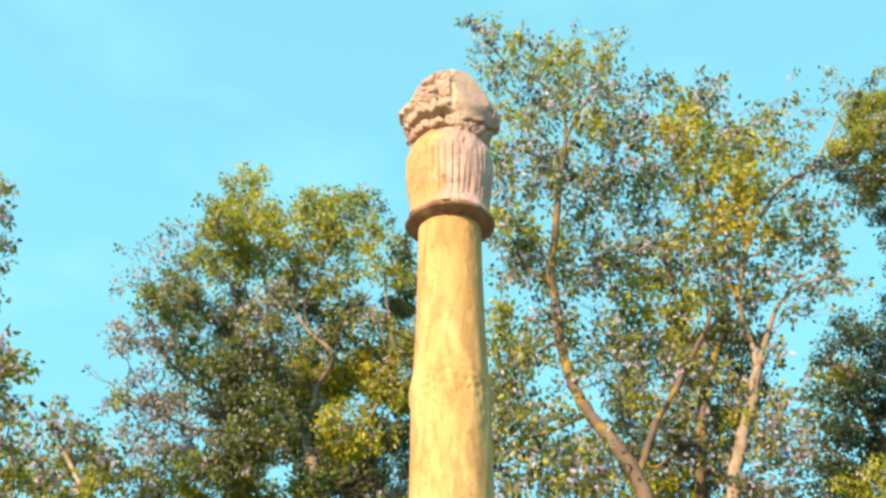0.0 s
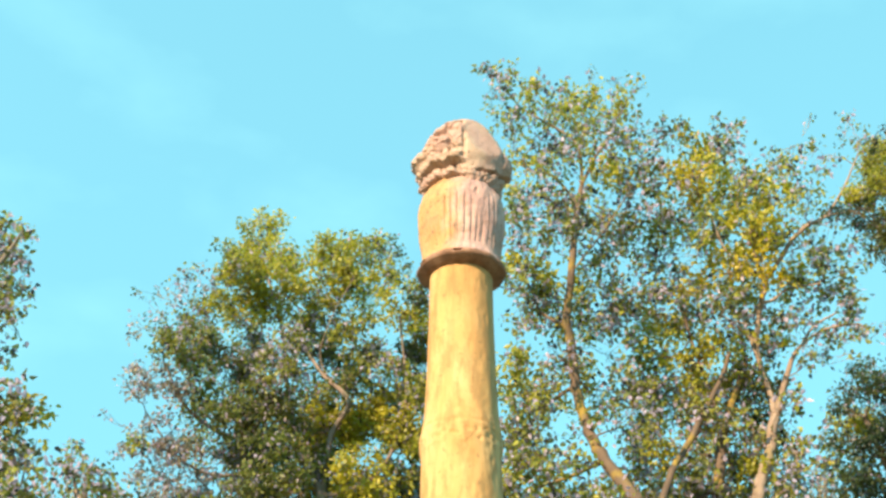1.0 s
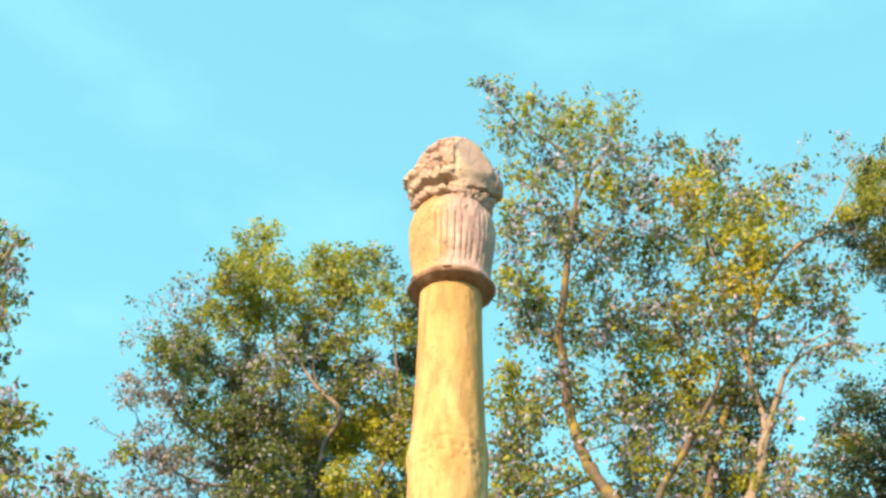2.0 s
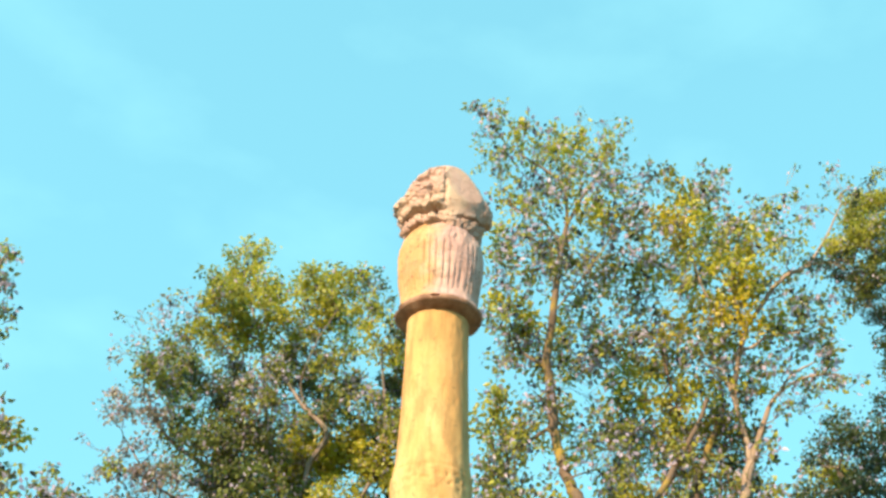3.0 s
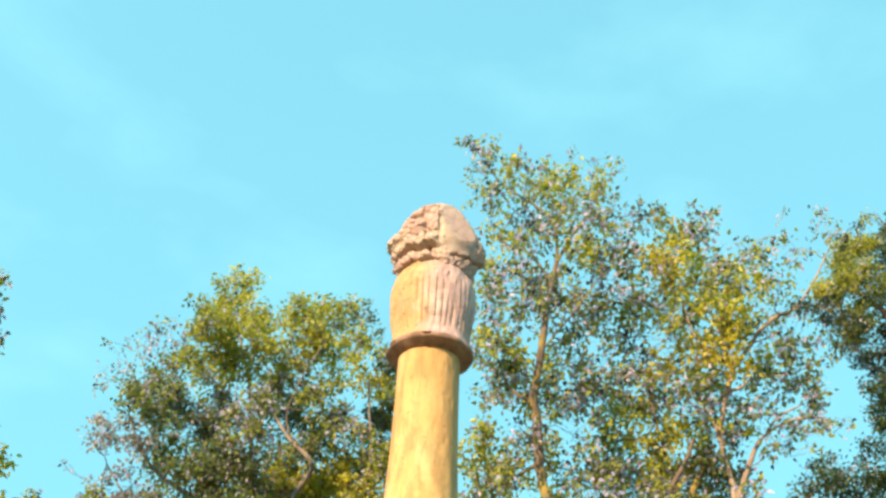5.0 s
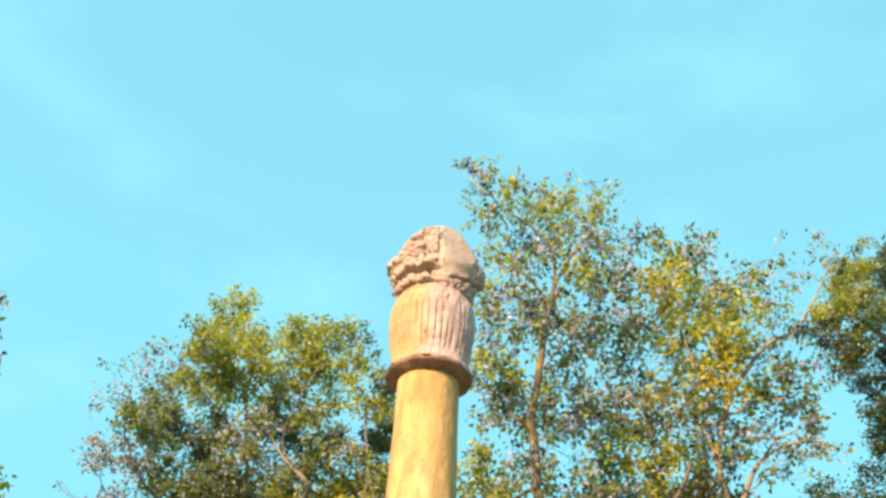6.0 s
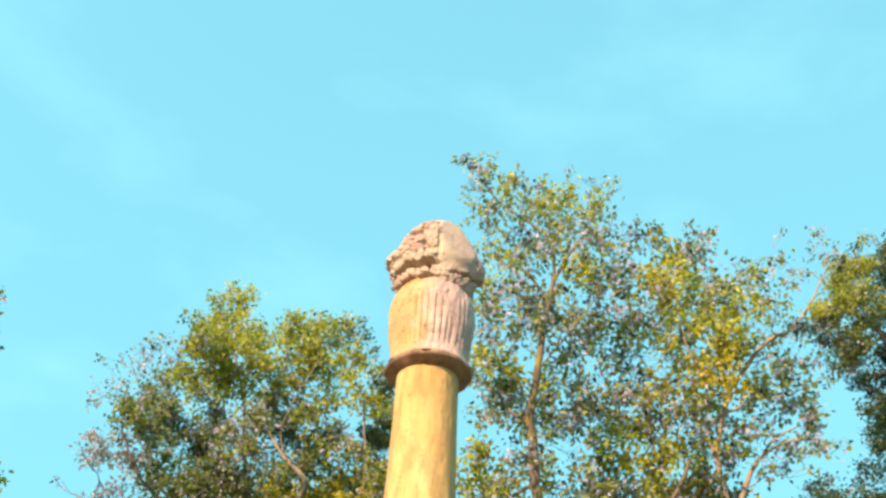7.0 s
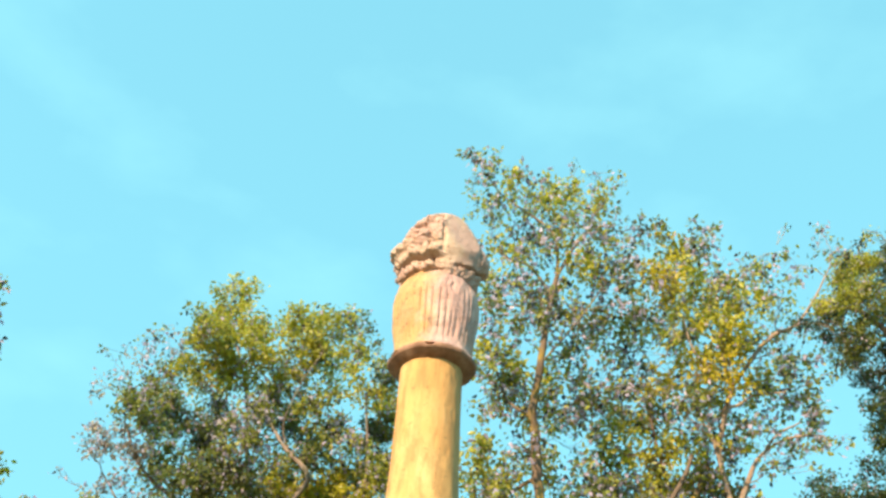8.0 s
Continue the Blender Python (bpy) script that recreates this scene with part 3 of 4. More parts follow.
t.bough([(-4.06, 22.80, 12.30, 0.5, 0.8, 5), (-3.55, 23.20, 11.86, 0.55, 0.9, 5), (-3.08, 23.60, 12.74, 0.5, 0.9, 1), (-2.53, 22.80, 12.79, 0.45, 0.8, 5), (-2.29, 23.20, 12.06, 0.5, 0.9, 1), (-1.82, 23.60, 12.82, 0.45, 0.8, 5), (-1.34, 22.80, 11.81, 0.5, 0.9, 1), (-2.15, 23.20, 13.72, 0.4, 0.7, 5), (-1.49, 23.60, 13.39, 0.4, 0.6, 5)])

t = Tree("tall thin-leaved tree with a curving ochre trunk", (3.47, 18.75), 0.12, 0.74, BARK_OCHRE, 12)
t.trunk([(3.40, 18.75, 6.70, 0.148), (3.19, 18.71, 7.90, 0.126), (2.85, 18.99, 8.78, 0.111), (2.46, 19.36, 9.56, 0.104), (2.21, 19.64, 10.37, 0.092), (2.07, 19.69, 11.14, 0.089), (2.01, 19.50, 11.82, 0.089), (1.93, 19.26, 12.42, 0.074), (2.03, 18.93, 13.22, 0.067), (2.14, 18.87, 14.22, 0.056), (2.36, 19.04, 15.37, 0.044)])
t.limb([(2.36, 19.04, 15.37, 0.037), (2.39, 19.32, 16.37, 0.030), (2.22, 19.55, 17.00, 0.026), (1.67, 19.88, 17.73, 0.022), (1.20, 20.03, 18.27, 0.016), (0.84, 20.08, 18.88, 0.013)])
t.limb([(2.36, 19.04, 15.37, 0.033), (2.74, 19.17, 16.25, 0.026), (3.13, 19.22, 16.81, 0.022), (3.55, 19.19, 16.86, 0.016)])
t.limb([(2.24, 18.94, 14.81, 0.033), (1.80, 19.36, 15.82, 0.026), (1.47, 19.49, 15.97, 0.022), (1.07, 19.64, 16.40, 0.015)])
t.limb([(2.04, 18.93, 13.22, 0.018), (2.64, 18.63, 13.93, 0.015), (3.29, 18.74, 15.07, 0.011)])
t.limb([(2.05, 19.68, 11.20, 0.037), (1.42, 20.01, 10.89, 0.030), (1.00, 20.10, 10.81, 0.022)])
t.limb([(1.97, 19.34, 12.22, 0.037), (1.45, 19.41, 12.63, 0.026), (1.14, 19.24, 13.42, 0.018)])
t.limb([(2.46, 19.36, 9.56, 0.037), (1.84, 19.53, 9.33, 0.030), (1.24, 19.69, 9.18, 0.022)])
t.limb([(3.11, 18.75, 8.11, 0.063), (3.61, 19.30, 9.34, 0.059), (4.06, 19.62, 10.07, 0.056), (4.49, 19.81, 10.84, 0.048), (4.86, 19.82, 11.50, 0.041), (5.02, 19.71, 11.93, 0.033)])
t.bough([(0.56, 19.94, 19.17, 0.34, 0.7, 0), (0.93, 19.69, 18.74, 0.36, 0.8, 0), (0.76, 21.29, 19.59, 0.32, 0.5, 0), (1.30, 19.15, 17.91, 0.37, 0.7, 1), (1.69, 19.44, 18.31, 0.32, 0.6, 0), (1.20, 18.10, 16.38, 0.35, 0.5, 0), (0.91, 19.50, 17.27, 0.26, 0.4, 0), (1.97, 20.20, 18.29, 0.50, 0.8, 1), (2.61, 21.21, 19.35, 0.53, 0.8, 1), (3.12, 21.17, 19.11, 0.58, 0.8, 1), (3.33, 19.19, 17.62, 0.34, 0.9, 1), (3.62, 21.39, 20.16, 0.36, 0.25, 0), (3.76, 18.72, 17.78, 0.21, 0.3, 2), (3.04, 20.84, 19.97, 0.20, 0.35, 0), (0.97, 18.62, 15.97, 0.27, 0.25, 0), (2.03, 19.45, 18.24, 0.27, 0.4, 0)], 20)
t.bough([(2.87, 18.34, 16.15, 0.45, 0.7, 0), (2.13, 20.95, 17.97, 0.51, 0.6, 0), (1.47, 20.86, 17.60, 0.31, 0.4, 0), (1.65, 18.56, 15.61, 0.35, 0.7, 0), (2.51, 19.85, 17.24, 0.43, 0.6, 0), (3.53, 18.96, 16.35, 0.46, 0.5, 0), (4.32, 19.74, 17.30, 0.43, 0.55, 0), (4.84, 19.94, 17.31, 0.43, 0.7, 2), (1.47, 18.45, 14.70, 0.51, 0.8, 0), (1.30, 20.97, 15.96, 0.38, 0.8, 0), (2.80, 19.03, 15.68, 0.53, 0.8, 1), (3.48, 19.59, 15.81, 0.59, 0.8, 0), (1.98, 18.29, 14.08, 0.45, 0.6, 0), (3.65, 18.11, 15.15, 0.43, 0.6, 0)])
t.bough([(0.99, 18.75, 13.36, 0.33, 1, 1), (1.36, 19.24, 13.39, 0.41, 1, 1), (2.94, 21.19, 16.10, 0.57, 0.9, 0), (3.54, 21.06, 15.71, 0.62, 0.9, 0), (1.15, 19.70, 12.80, 0.51, 0.6, 0), (1.51, 19.61, 13.13, 0.39, 0.6, 0), (2.84, 20.32, 14.20, 0.54, 0.7, 0), (2.44, 20.96, 14.21, 0.42, 0.7, 1), (0.98, 19.22, 11.43, 0.44, 0.9, 1), (1.16, 20.74, 11.48, 0.46, 0.8, 1), (1.28, 19.43, 10.16, 0.43, 0.6, 0), (1.68, 20.08, 11.88, 0.34, 0.5, 0), (2.92, 20.55, 13.29, 0.58, 0.8, 0), (3.30, 19.77, 13.22, 0.56, 0.9, 0), (2.03, 20.40, 12.81, 0.22, 1, 2), (1.85, 20.42, 15.13, 0.44, 0.6, 0)])
t.bough([(0.96, 18.12, 8.96, 0.43, 1.015, 0), (1.54, 18.23, 9.21, 0.33, 0.58, 0), (1.15, 18.60, 8.45, 0.48, 1.015, 0), (1.72, 18.81, 8.23, 0.42, 1.015, 0), (0.96, 18.78, 7.93, 0.43, 1.16, 0), (2.23, 18.26, 8.23, 0.43, 0.87, 0), (2.27, 18.82, 7.94, 0.39, 1.16, 0), (2.77, 20.10, 8.80, 0.33, 0.87, 0), (2.09, 21.05, 9.72, 0.33, 0.5075, 0), (0.74, 19.26, 9.87, 0.40, 1.16, 0), (0.62, 19.32, 8.83, 0.43, 1.16, 0), (1.35, 19.49, 7.29, 0.73, 1.015, 0), (2.61, 20.36, 7.55, 0.77, 1.015, 0)])
t.bough([(1.05, 20.71, 18.23, 0.65, 0.3, 1), (2.09, 21.23, 18.95, 0.58, 0.2, 0), (2.60, 19.35, 17.31, 0.53, 0.4, 1), (3.43, 20.45, 17.84, 0.64, 0.2, 0), (1.21, 19.24, 15.96, 0.51, 0.3, 1), (2.15, 20.84, 17.51, 0.47, 0.3, 0), (2.30, 18.87, 15.93, 0.50, 0.4, 0), (3.47, 21.00, 17.23, 0.56, 0.4, 1), (4.06, 19.78, 16.26, 0.44, 0.4, 0), (0.95, 20.51, 16.15, 0.46, 0.51, 1), (1.83, 19.88, 15.46, 0.59, 0.51, 0), (2.44, 19.15, 14.86, 0.57, 0.3, 0), (3.45, 19.74, 15.59, 0.44, 0.2, 0), (3.79, 18.27, 14.21, 0.54, 0.3, 0), (1.11, 18.24, 13.59, 0.53, 0.51, 0), (1.79, 19.86, 14.90, 0.59, 0.51, 0)])
t.bough([(2.25, 19.69, 14.47, 0.43, 0.4, 0), (3.42, 20.87, 15.41, 0.61, 0.3, 0), (0.80, 18.17, 12.72, 0.39, 0.68, 0), (1.76, 19.95, 13.60, 0.42, 0.68, 1), (2.51, 19.73, 13.45, 0.49, 0.2, 0), (3.31, 20.09, 13.92, 0.43, 0.2, 0), (1.24, 20.53, 13.30, 0.43, 0.68, 0), (1.77, 19.84, 12.73, 0.56, 0.68, 0), (2.39, 19.97, 12.77, 0.56, 0.2, 0), (2.89, 19.74, 12.93, 0.56, 0.2, 0), (0.85, 20.15, 12.08, 0.41, 0.34, 1), (1.60, 18.93, 11.41, 0.45, 0.34, 0), (2.24, 19.94, 12.09, 0.48, 0.12, 0), (3.05, 20.34, 12.19, 0.42, 0.12, 0), (0.74, 18.74, 10.84, 0.44, 0.51, 1), (1.81, 21.39, 12.23, 0.43, 0.51, 0)])
t.bough([(2.41, 20.58, 11.51, 0.49, 0.12, 1), (0.96, 21.28, 11.13, 0.42, 0.68, 1), (1.40, 19.08, 10.32, 0.38, 0.34, 0), (2.25, 19.57, 10.23, 0.52, 0.3, 0), (2.86, 18.97, 10.27, 0.51, 0.75, 0), (0.89, 18.26, 8.99, 0.48, 0.68, 1), (1.29, 18.16, 9.08, 0.35, 0.34, 0), (2.07, 18.92, 9.37, 0.50, 0.4, 1), (3.01, 20.96, 10.06, 0.48, 0.2, 0), (0.82, 18.64, 8.49, 0.48, 0.51, 0), (1.55, 20.39, 9.35, 0.53, 0.34, 0), (2.19, 18.93, 8.55, 0.36, 0.2, 0), (2.42, 18.32, 8.40, 0.35, 0.4, 0), (0.68, 18.74, 7.82, 0.35, 0.51, 0), (1.59, 20.35, 8.57, 0.45, 0.51, 0), (1.94, 19.77, 8.15, 0.50, 0.3, 0)])
t.bough([(2.79, 19.93, 8.36, 0.50, 0.2, 0)])

t = Tree("tall tree with yellowing leaves and twisted bare limbs", (4.86, 20.24), 0.12, 0.74, BARK_PALE, 13)
t.trunk([(4.77, 20.24, 7.11, 0.144), (4.93, 19.85, 8.19, 0.115), (5.22, 19.95, 9.17, 0.101), (5.61, 20.23, 10.06, 0.094), (5.93, 20.53, 11.01, 0.086)])
t.limb([(5.93, 20.53, 11.01, 0.061), (5.93, 20.69, 11.63, 0.054), (5.85, 20.75, 12.22, 0.050), (5.74, 20.69, 12.81, 0.043)])
t.limb([(5.93, 20.53, 11.01, 0.065), (6.14, 20.63, 11.48, 0.054), (6.46, 20.66, 12.24, 0.043), (6.69, 20.58, 12.54, 0.029), (7.13, 20.32, 12.76, 0.022), (7.71, 20.03, 12.72, 0.014)])
t.limb([(5.85, 20.75, 12.22, 0.047), (5.84, 20.71, 12.72, 0.050), (6.01, 20.50, 13.52, 0.054), (6.11, 20.35, 13.86, 0.050), (5.71, 20.20, 14.12, 0.036), (5.29, 19.96, 14.37, 0.025), (5.01, 19.64, 15.02, 0.018)])
t.limb([(6.11, 20.35, 13.86, 0.040), (6.40, 20.14, 14.25, 0.040), (6.65, 19.93, 14.59, 0.043), (6.96, 19.73, 14.83, 0.040), (7.30, 19.53, 14.94, 0.032), (7.71, 19.33, 15.50, 0.022), (8.16, 19.34, 16.38, 0.014)])
t.limb([(6.01, 20.52, 13.46, 0.032), (6.26, 20.47, 13.53, 0.029), (6.54, 20.34, 13.69, 0.022), (7.09, 20.06, 13.65, 0.014)])
t.limb([(6.11, 20.35, 13.86, 0.032), (5.85, 20.00, 14.70, 0.025), (6.07, 19.85, 15.74, 0.018)])
t.limb([(7.30, 19.53, 14.94, 0.022), (7.77, 19.30, 14.89, 0.016), (8.08, 19.20, 14.87, 0.011)])
t.limb([(6.69, 20.58, 12.54, 0.025), (6.94, 20.41, 12.87, 0.022), (7.35, 20.13, 13.03, 0.014)])
t.bough([(5.24, 20.21, 17.18, 0.49, 0.7, 1), (5.47, 19.61, 17.02, 0.42, 0.7, 0), (5.96, 20.32, 17.81, 0.25, 0.7, 0), (5.72, 21.77, 17.75, 0.61, 1, 1), (4.49, 19.37, 15.79, 0.59, 1, 2), (6.00, 21.14, 16.80, 0.50, 0.9, 2), (5.99, 19.54, 15.65, 0.46, 0.8, 1), (6.40, 19.34, 16.20, 0.41, 0.4, 0), (6.95, 19.78, 16.84, 0.37, 0.3, 0), (7.14, 19.01, 16.38, 0.36, 0.22, 0), (9.09, 21.81, 18.98, 0.38, 0.45, 0), (8.61, 19.91, 17.25, 0.30, 0.5, 0), (7.57, 19.28, 16.30, 0.31, 0.25, 0), (6.15, 18.70, 14.87, 0.44, 0.6, 1), (6.71, 18.90, 15.32, 0.32, 0.3, 0), (7.38, 19.41, 17.43, 0.08, 0.6, 0)], 20)
t.bough([(7.56, 20.09, 16.50, 0.27, 0.3, 0)], 20)
t.bough([(4.19, 20.70, 15.61, 0.61, 0.9, 1), (5.09, 21.96, 16.45, 0.65, 0.9, 0), (5.64, 21.66, 16.12, 0.64, 0.9, 1), (5.74, 19.51, 14.65, 0.58, 1, 1), (6.56, 20.73, 15.20, 0.48, 1, 2), (5.96, 21.76, 15.29, 0.58, 1, 2), (5.70, 19.04, 13.43, 0.43, 0.9, 2), (7.11, 21.54, 14.99, 0.49, 0.6, 1), (4.72, 20.02, 13.87, 0.53, 0.9, 2), (4.43, 21.30, 14.67, 0.56, 0.8, 0), (6.90, 19.77, 14.39, 0.33, 0.4, 0), (7.54, 20.78, 14.51, 0.42, 0.45, 0), (7.74, 20.39, 14.10, 0.46, 0.5, 0), (7.35, 19.05, 12.78, 0.28, 0.7, 0), (7.47, 21.23, 14.06, 0.47, 0.5, 0), (5.76, 21.44, 16.43, 0.56, 0.8, 1)])
t.bough([(7.50, 20.31, 12.88, 0.32, 0.5, 0), (7.80, 19.99, 12.57, 0.29, 0.35, 0), (8.89, 21.85, 13.61, 0.19, 0.3, 0), (6.61, 19.94, 12.80, 0.32, 0.4, 0), (7.39, 21.62, 12.95, 0.34, 0.25, 0), (6.43, 20.09, 11.88, 0.29, 0.3, 0), (6.62, 19.94, 12.30, 0.34, 0.3, 0), (7.33, 19.90, 12.02, 0.26, 0.2, 0), (5.92, 18.90, 12.20, 0.32, 0.6, 0), (5.76, 21.10, 14.01, 0.49, 0.9, 1), (4.94, 19.46, 12.78, 0.50, 0.9, 0), (5.91, 21.10, 13.46, 0.37, 0.8, 0)])
t.bough([(5.74, 21.50, 12.33, 0.37, 0.87, 1), (5.24, 20.17, 10.37, 0.33, 0.58, 0), (5.73, 18.78, 9.65, 0.28, 0.435, 0), (5.55, 19.22, 8.99, 0.35, 0.58, 0), (6.71, 21.75, 9.75, 0.44, 0.6525, 0), (5.10, 19.14, 8.15, 0.44, 1.015, 0), (5.91, 19.94, 8.41, 0.46, 1.015, 0), (6.54, 21.86, 10.76, 0.33, 0.3625, 0), (5.84, 19.08, 10.66, 0.22, 0.58, 0), (5.21, 20.06, 7.46, 0.75, 1.015, 0), (6.62, 21.36, 7.95, 0.69, 1.015, 0)])
t.bough([(4.72, 18.76, 15.62, 0.57, 0.2, 1), (5.45, 18.93, 15.61, 0.43, 0.4, 0), (6.95, 21.79, 17.73, 0.58, 0.3, 0), (7.21, 20.98, 17.19, 0.47, 0.3, 0), (4.52, 19.57, 15.59, 0.51, 0.3, 1), (5.74, 20.30, 15.68, 0.53, 0.3, 1), (6.21, 19.53, 15.39, 0.59, 0.4, 1), (7.55, 21.67, 16.62, 0.56, 0.4, 1), (4.36, 21.86, 16.10, 0.48, 0.3, 0), (4.58, 18.94, 14.25, 0.49, 0.3, 1), (5.39, 20.44, 14.97, 0.52, 0.2, 0), (5.79, 19.31, 14.34, 0.49, 0.4, 1), (6.96, 20.04, 14.96, 0.59, 0.2, 0), (7.90, 21.16, 15.66, 0.46, 0.3, 0), (4.08, 21.07, 14.66, 0.45, 0.4, 0), (4.31, 19.33, 13.26, 0.55, 0.2, 0)])
t.bough([(5.24, 19.80, 13.75, 0.50, 0.4, 2), (5.93, 20.11, 13.94, 0.58, 0.3, 1), (6.47, 19.98, 13.86, 0.43, 0.2, 2), (6.06, 20.97, 12.72, 0.51, 0.2, 1), (6.05, 21.32, 11.88, 0.58, 0.75, 0), (6.62, 19.82, 10.29, 0.39, 0.5, 1), (6.23, 20.17, 10.02, 0.46, 0.5, 0), (6.29, 18.92, 9.22, 0.49, 0.5, 0), (5.76, 19.92, 9.00, 0.45, 0.5, 1), (7.07, 21.85, 9.87, 0.42, 0.5, 1), (5.33, 20.37, 8.46, 0.45, 0.75, 0), (6.10, 20.55, 8.50, 0.52, 0.5, 0)])
t.bough([(7.68, 20.90, 14.14, 0.34, 0.6, 0), (8.26, 21.50, 14.15, 0.3, 0.6, 0), (8.24, 22.10, 14.08, 0.34, 0.6, 0), (7.28, 21.20, 13.37, 0.25, 0.4, 0), (7.76, 21.80, 13.23, 0.28, 0.5, 0), (8.06, 20.90, 13.01, 0.22, 0.4, 0), (8.19, 21.50, 15.45, 0.32, 0.6, 0), (7.89, 22.10, 15.68, 0.3, 0.6, 0), (8.44, 21.20, 15.33, 0.25, 0.5, 0), (7.45, 21.80, 14.97, 0.36, 0.7, 0), (6.68, 20.90, 14.13, 0.34, 0.7, 0), (6.52, 21.50, 13.25, 0.36, 0.9, 1), (7.03, 22.10, 14.15, 0.3, 0.6, 0), (6.13, 21.20, 12.70, 0.35, 0.9, 0), (6.15, 21.80, 12.22, 0.34, 0.8, 1), (6.11, 20.90, 10.58, 0.36, 0.8, 0), (6.41, 21.50, 10.26, 0.4, 0.8, 0)])

t = Tree("slender tree with a straight mossy stem and light foliage", (4.47, 21.06), 0.12, 0.74, BARK_OCHRE, 14)
t.trunk([(4.39, 21.06, 7.34, 0.128), (4.51, 20.59, 8.45, 0.111), (4.63, 20.32, 9.43, 0.102), (4.82, 20.42, 10.37, 0.085), (5.13, 20.70, 11.21, 0.068), (5.69, 21.15, 12.43, 0.043)])
t.limb([(4.82, 20.42, 10.37, 0.051), (4.79, 20.66, 11.43, 0.043), (4.62, 20.86, 12.54, 0.030), (4.49, 20.90, 13.49, 0.021)])
t.limb([(4.63, 20.32, 9.43, 0.043), (4.13, 20.14, 9.14, 0.034), (3.67, 20.04, 8.78, 0.025)])
t.limb([(5.13, 20.70, 11.21, 0.034), (5.43, 20.74, 11.10, 0.030), (5.53, 20.58, 10.44, 0.025)])
t.bough([(4.01, 21.50, 13.70, 0.61, 0.8, 1), (4.70, 21.39, 13.61, 0.60, 0.9, 0), (3.90, 22.05, 12.91, 0.61, 0.9, 1), (4.31, 20.53, 12.11, 0.56, 1, 1), (4.92, 20.69, 12.45, 0.50, 0.9, 1), (5.98, 22.28, 13.58, 0.46, 0.8, 0), (3.36, 21.20, 11.95, 0.45, 0.7, 0), (4.25, 22.49, 12.06, 0.61, 0.8, 0), (4.46, 20.19, 10.97, 0.47, 0.8, 0), (3.53, 21.99, 11.31, 0.46, 0.6, 0), (3.91, 21.12, 10.42, 0.53, 0.9, 1), (5.15, 21.13, 11.63, 0.45, 0.8, 0), (3.22, 22.27, 13.02, 0.35, 0.5, 0)])
t.bough([(4.06, 20.17, 9.37, 0.52, 1.305, 0), (5.12, 21.24, 10.25, 0.51, 1.015, 0), (3.95, 20.50, 8.61, 0.52, 1.45, 1), (4.86, 20.76, 8.91, 0.48, 1.305, 0), (3.47, 22.09, 10.46, 0.43, 0.87, 0), (3.43, 20.91, 9.21, 0.42, 0.87, 0), (4.86, 22.00, 10.82, 0.43, 1.015, 0), (3.30, 19.84, 8.29, 0.41, 1.16, 1), (5.69, 22.60, 10.08, 0.43, 1.015, 0), (4.22, 22.47, 8.18, 0.85, 1.16, 0), (4.91, 21.70, 7.95, 0.82, 1.015, 0)])
t.bough([(3.98, 20.35, 12.99, 0.42, 0.4, 1), (4.84, 21.64, 14.11, 0.53, 0.4, 0), (5.56, 21.33, 13.72, 0.42, 0.3, 0), (6.33, 21.85, 14.16, 0.51, 0.4, 0), (3.80, 19.90, 12.28, 0.41, 0.2, 1), (4.54, 20.00, 11.97, 0.55, 0.2, 1), (5.04, 20.24, 12.35, 0.49, 0.3, 1), (3.18, 20.31, 11.52, 0.41, 0.75, 0), (4.03, 22.15, 12.30, 0.52, 0.75, 0), (4.34, 20.48, 11.40, 0.48, 0.75, 0), (5.32, 22.11, 12.28, 0.60, 0.75, 1), (3.36, 19.82, 10.37, 0.39, 0.75, 0), (4.35, 19.96, 10.67, 0.39, 0.75, 0), (4.91, 19.97, 10.56, 0.46, 0.75, 0), (6.15, 22.41, 11.70, 0.60, 0.75, 1), (3.72, 22.09, 10.67, 0.58, 0.75, 0)])
t.bough([(4.14, 19.84, 9.60, 0.52, 0.75, 0), (5.54, 22.41, 10.90, 0.51, 0.75, 1), (5.41, 20.43, 9.95, 0.47, 0.75, 1), (3.41, 20.54, 9.47, 0.46, 0.75, 0), (4.46, 21.44, 9.81, 0.48, 0.75, 0), (4.60, 20.37, 9.25, 0.52, 0.75, 0), (5.81, 22.53, 10.13, 0.51, 0.75, 1), (3.56, 20.83, 8.66, 0.53, 0.75, 0), (4.12, 21.40, 8.72, 0.47, 0.75, 0), (4.78, 21.40, 8.85, 0.54, 0.75, 1)])
t.bough(crown_fill(32, 22, (0.9, 20.8, 9.0), (6.3, 23.0, 12.3), 0.44, (0, 0, 0, 1)))
t.bough(crown_fill(33, 14, (1.2, 21.0, 11.8), (6.0, 23.0, 14.6), 0.42, (0, 1)))

t = Tree("dense green tree with fine drooping leaves darkened as in shade", (8.13, 18.35), 0.065, 1.7, BARK_DARK, 15)
t.trunk([(7.97, 18.35, 6.58, 0.212), (8.12, 17.47, 9.07, 0.170), (8.84, 18.09, 12.08, 0.128)])
t.limb([(8.84, 18.09, 12.08, 0.076), (8.59, 17.98, 13.47, 0.060), (7.95, 17.60, 13.97, 0.043), (7.44, 17.58, 14.08, 0.025)])
t.limb([(8.84, 18.09, 12.08, 0.076), (9.16, 18.10, 13.94, 0.060), (8.73, 17.27, 15.29, 0.043)])
t.limb([(8.39, 17.54, 10.12, 0.068), (8.33, 17.82, 11.58, 0.051), (8.06, 17.83, 12.16, 0.034)])
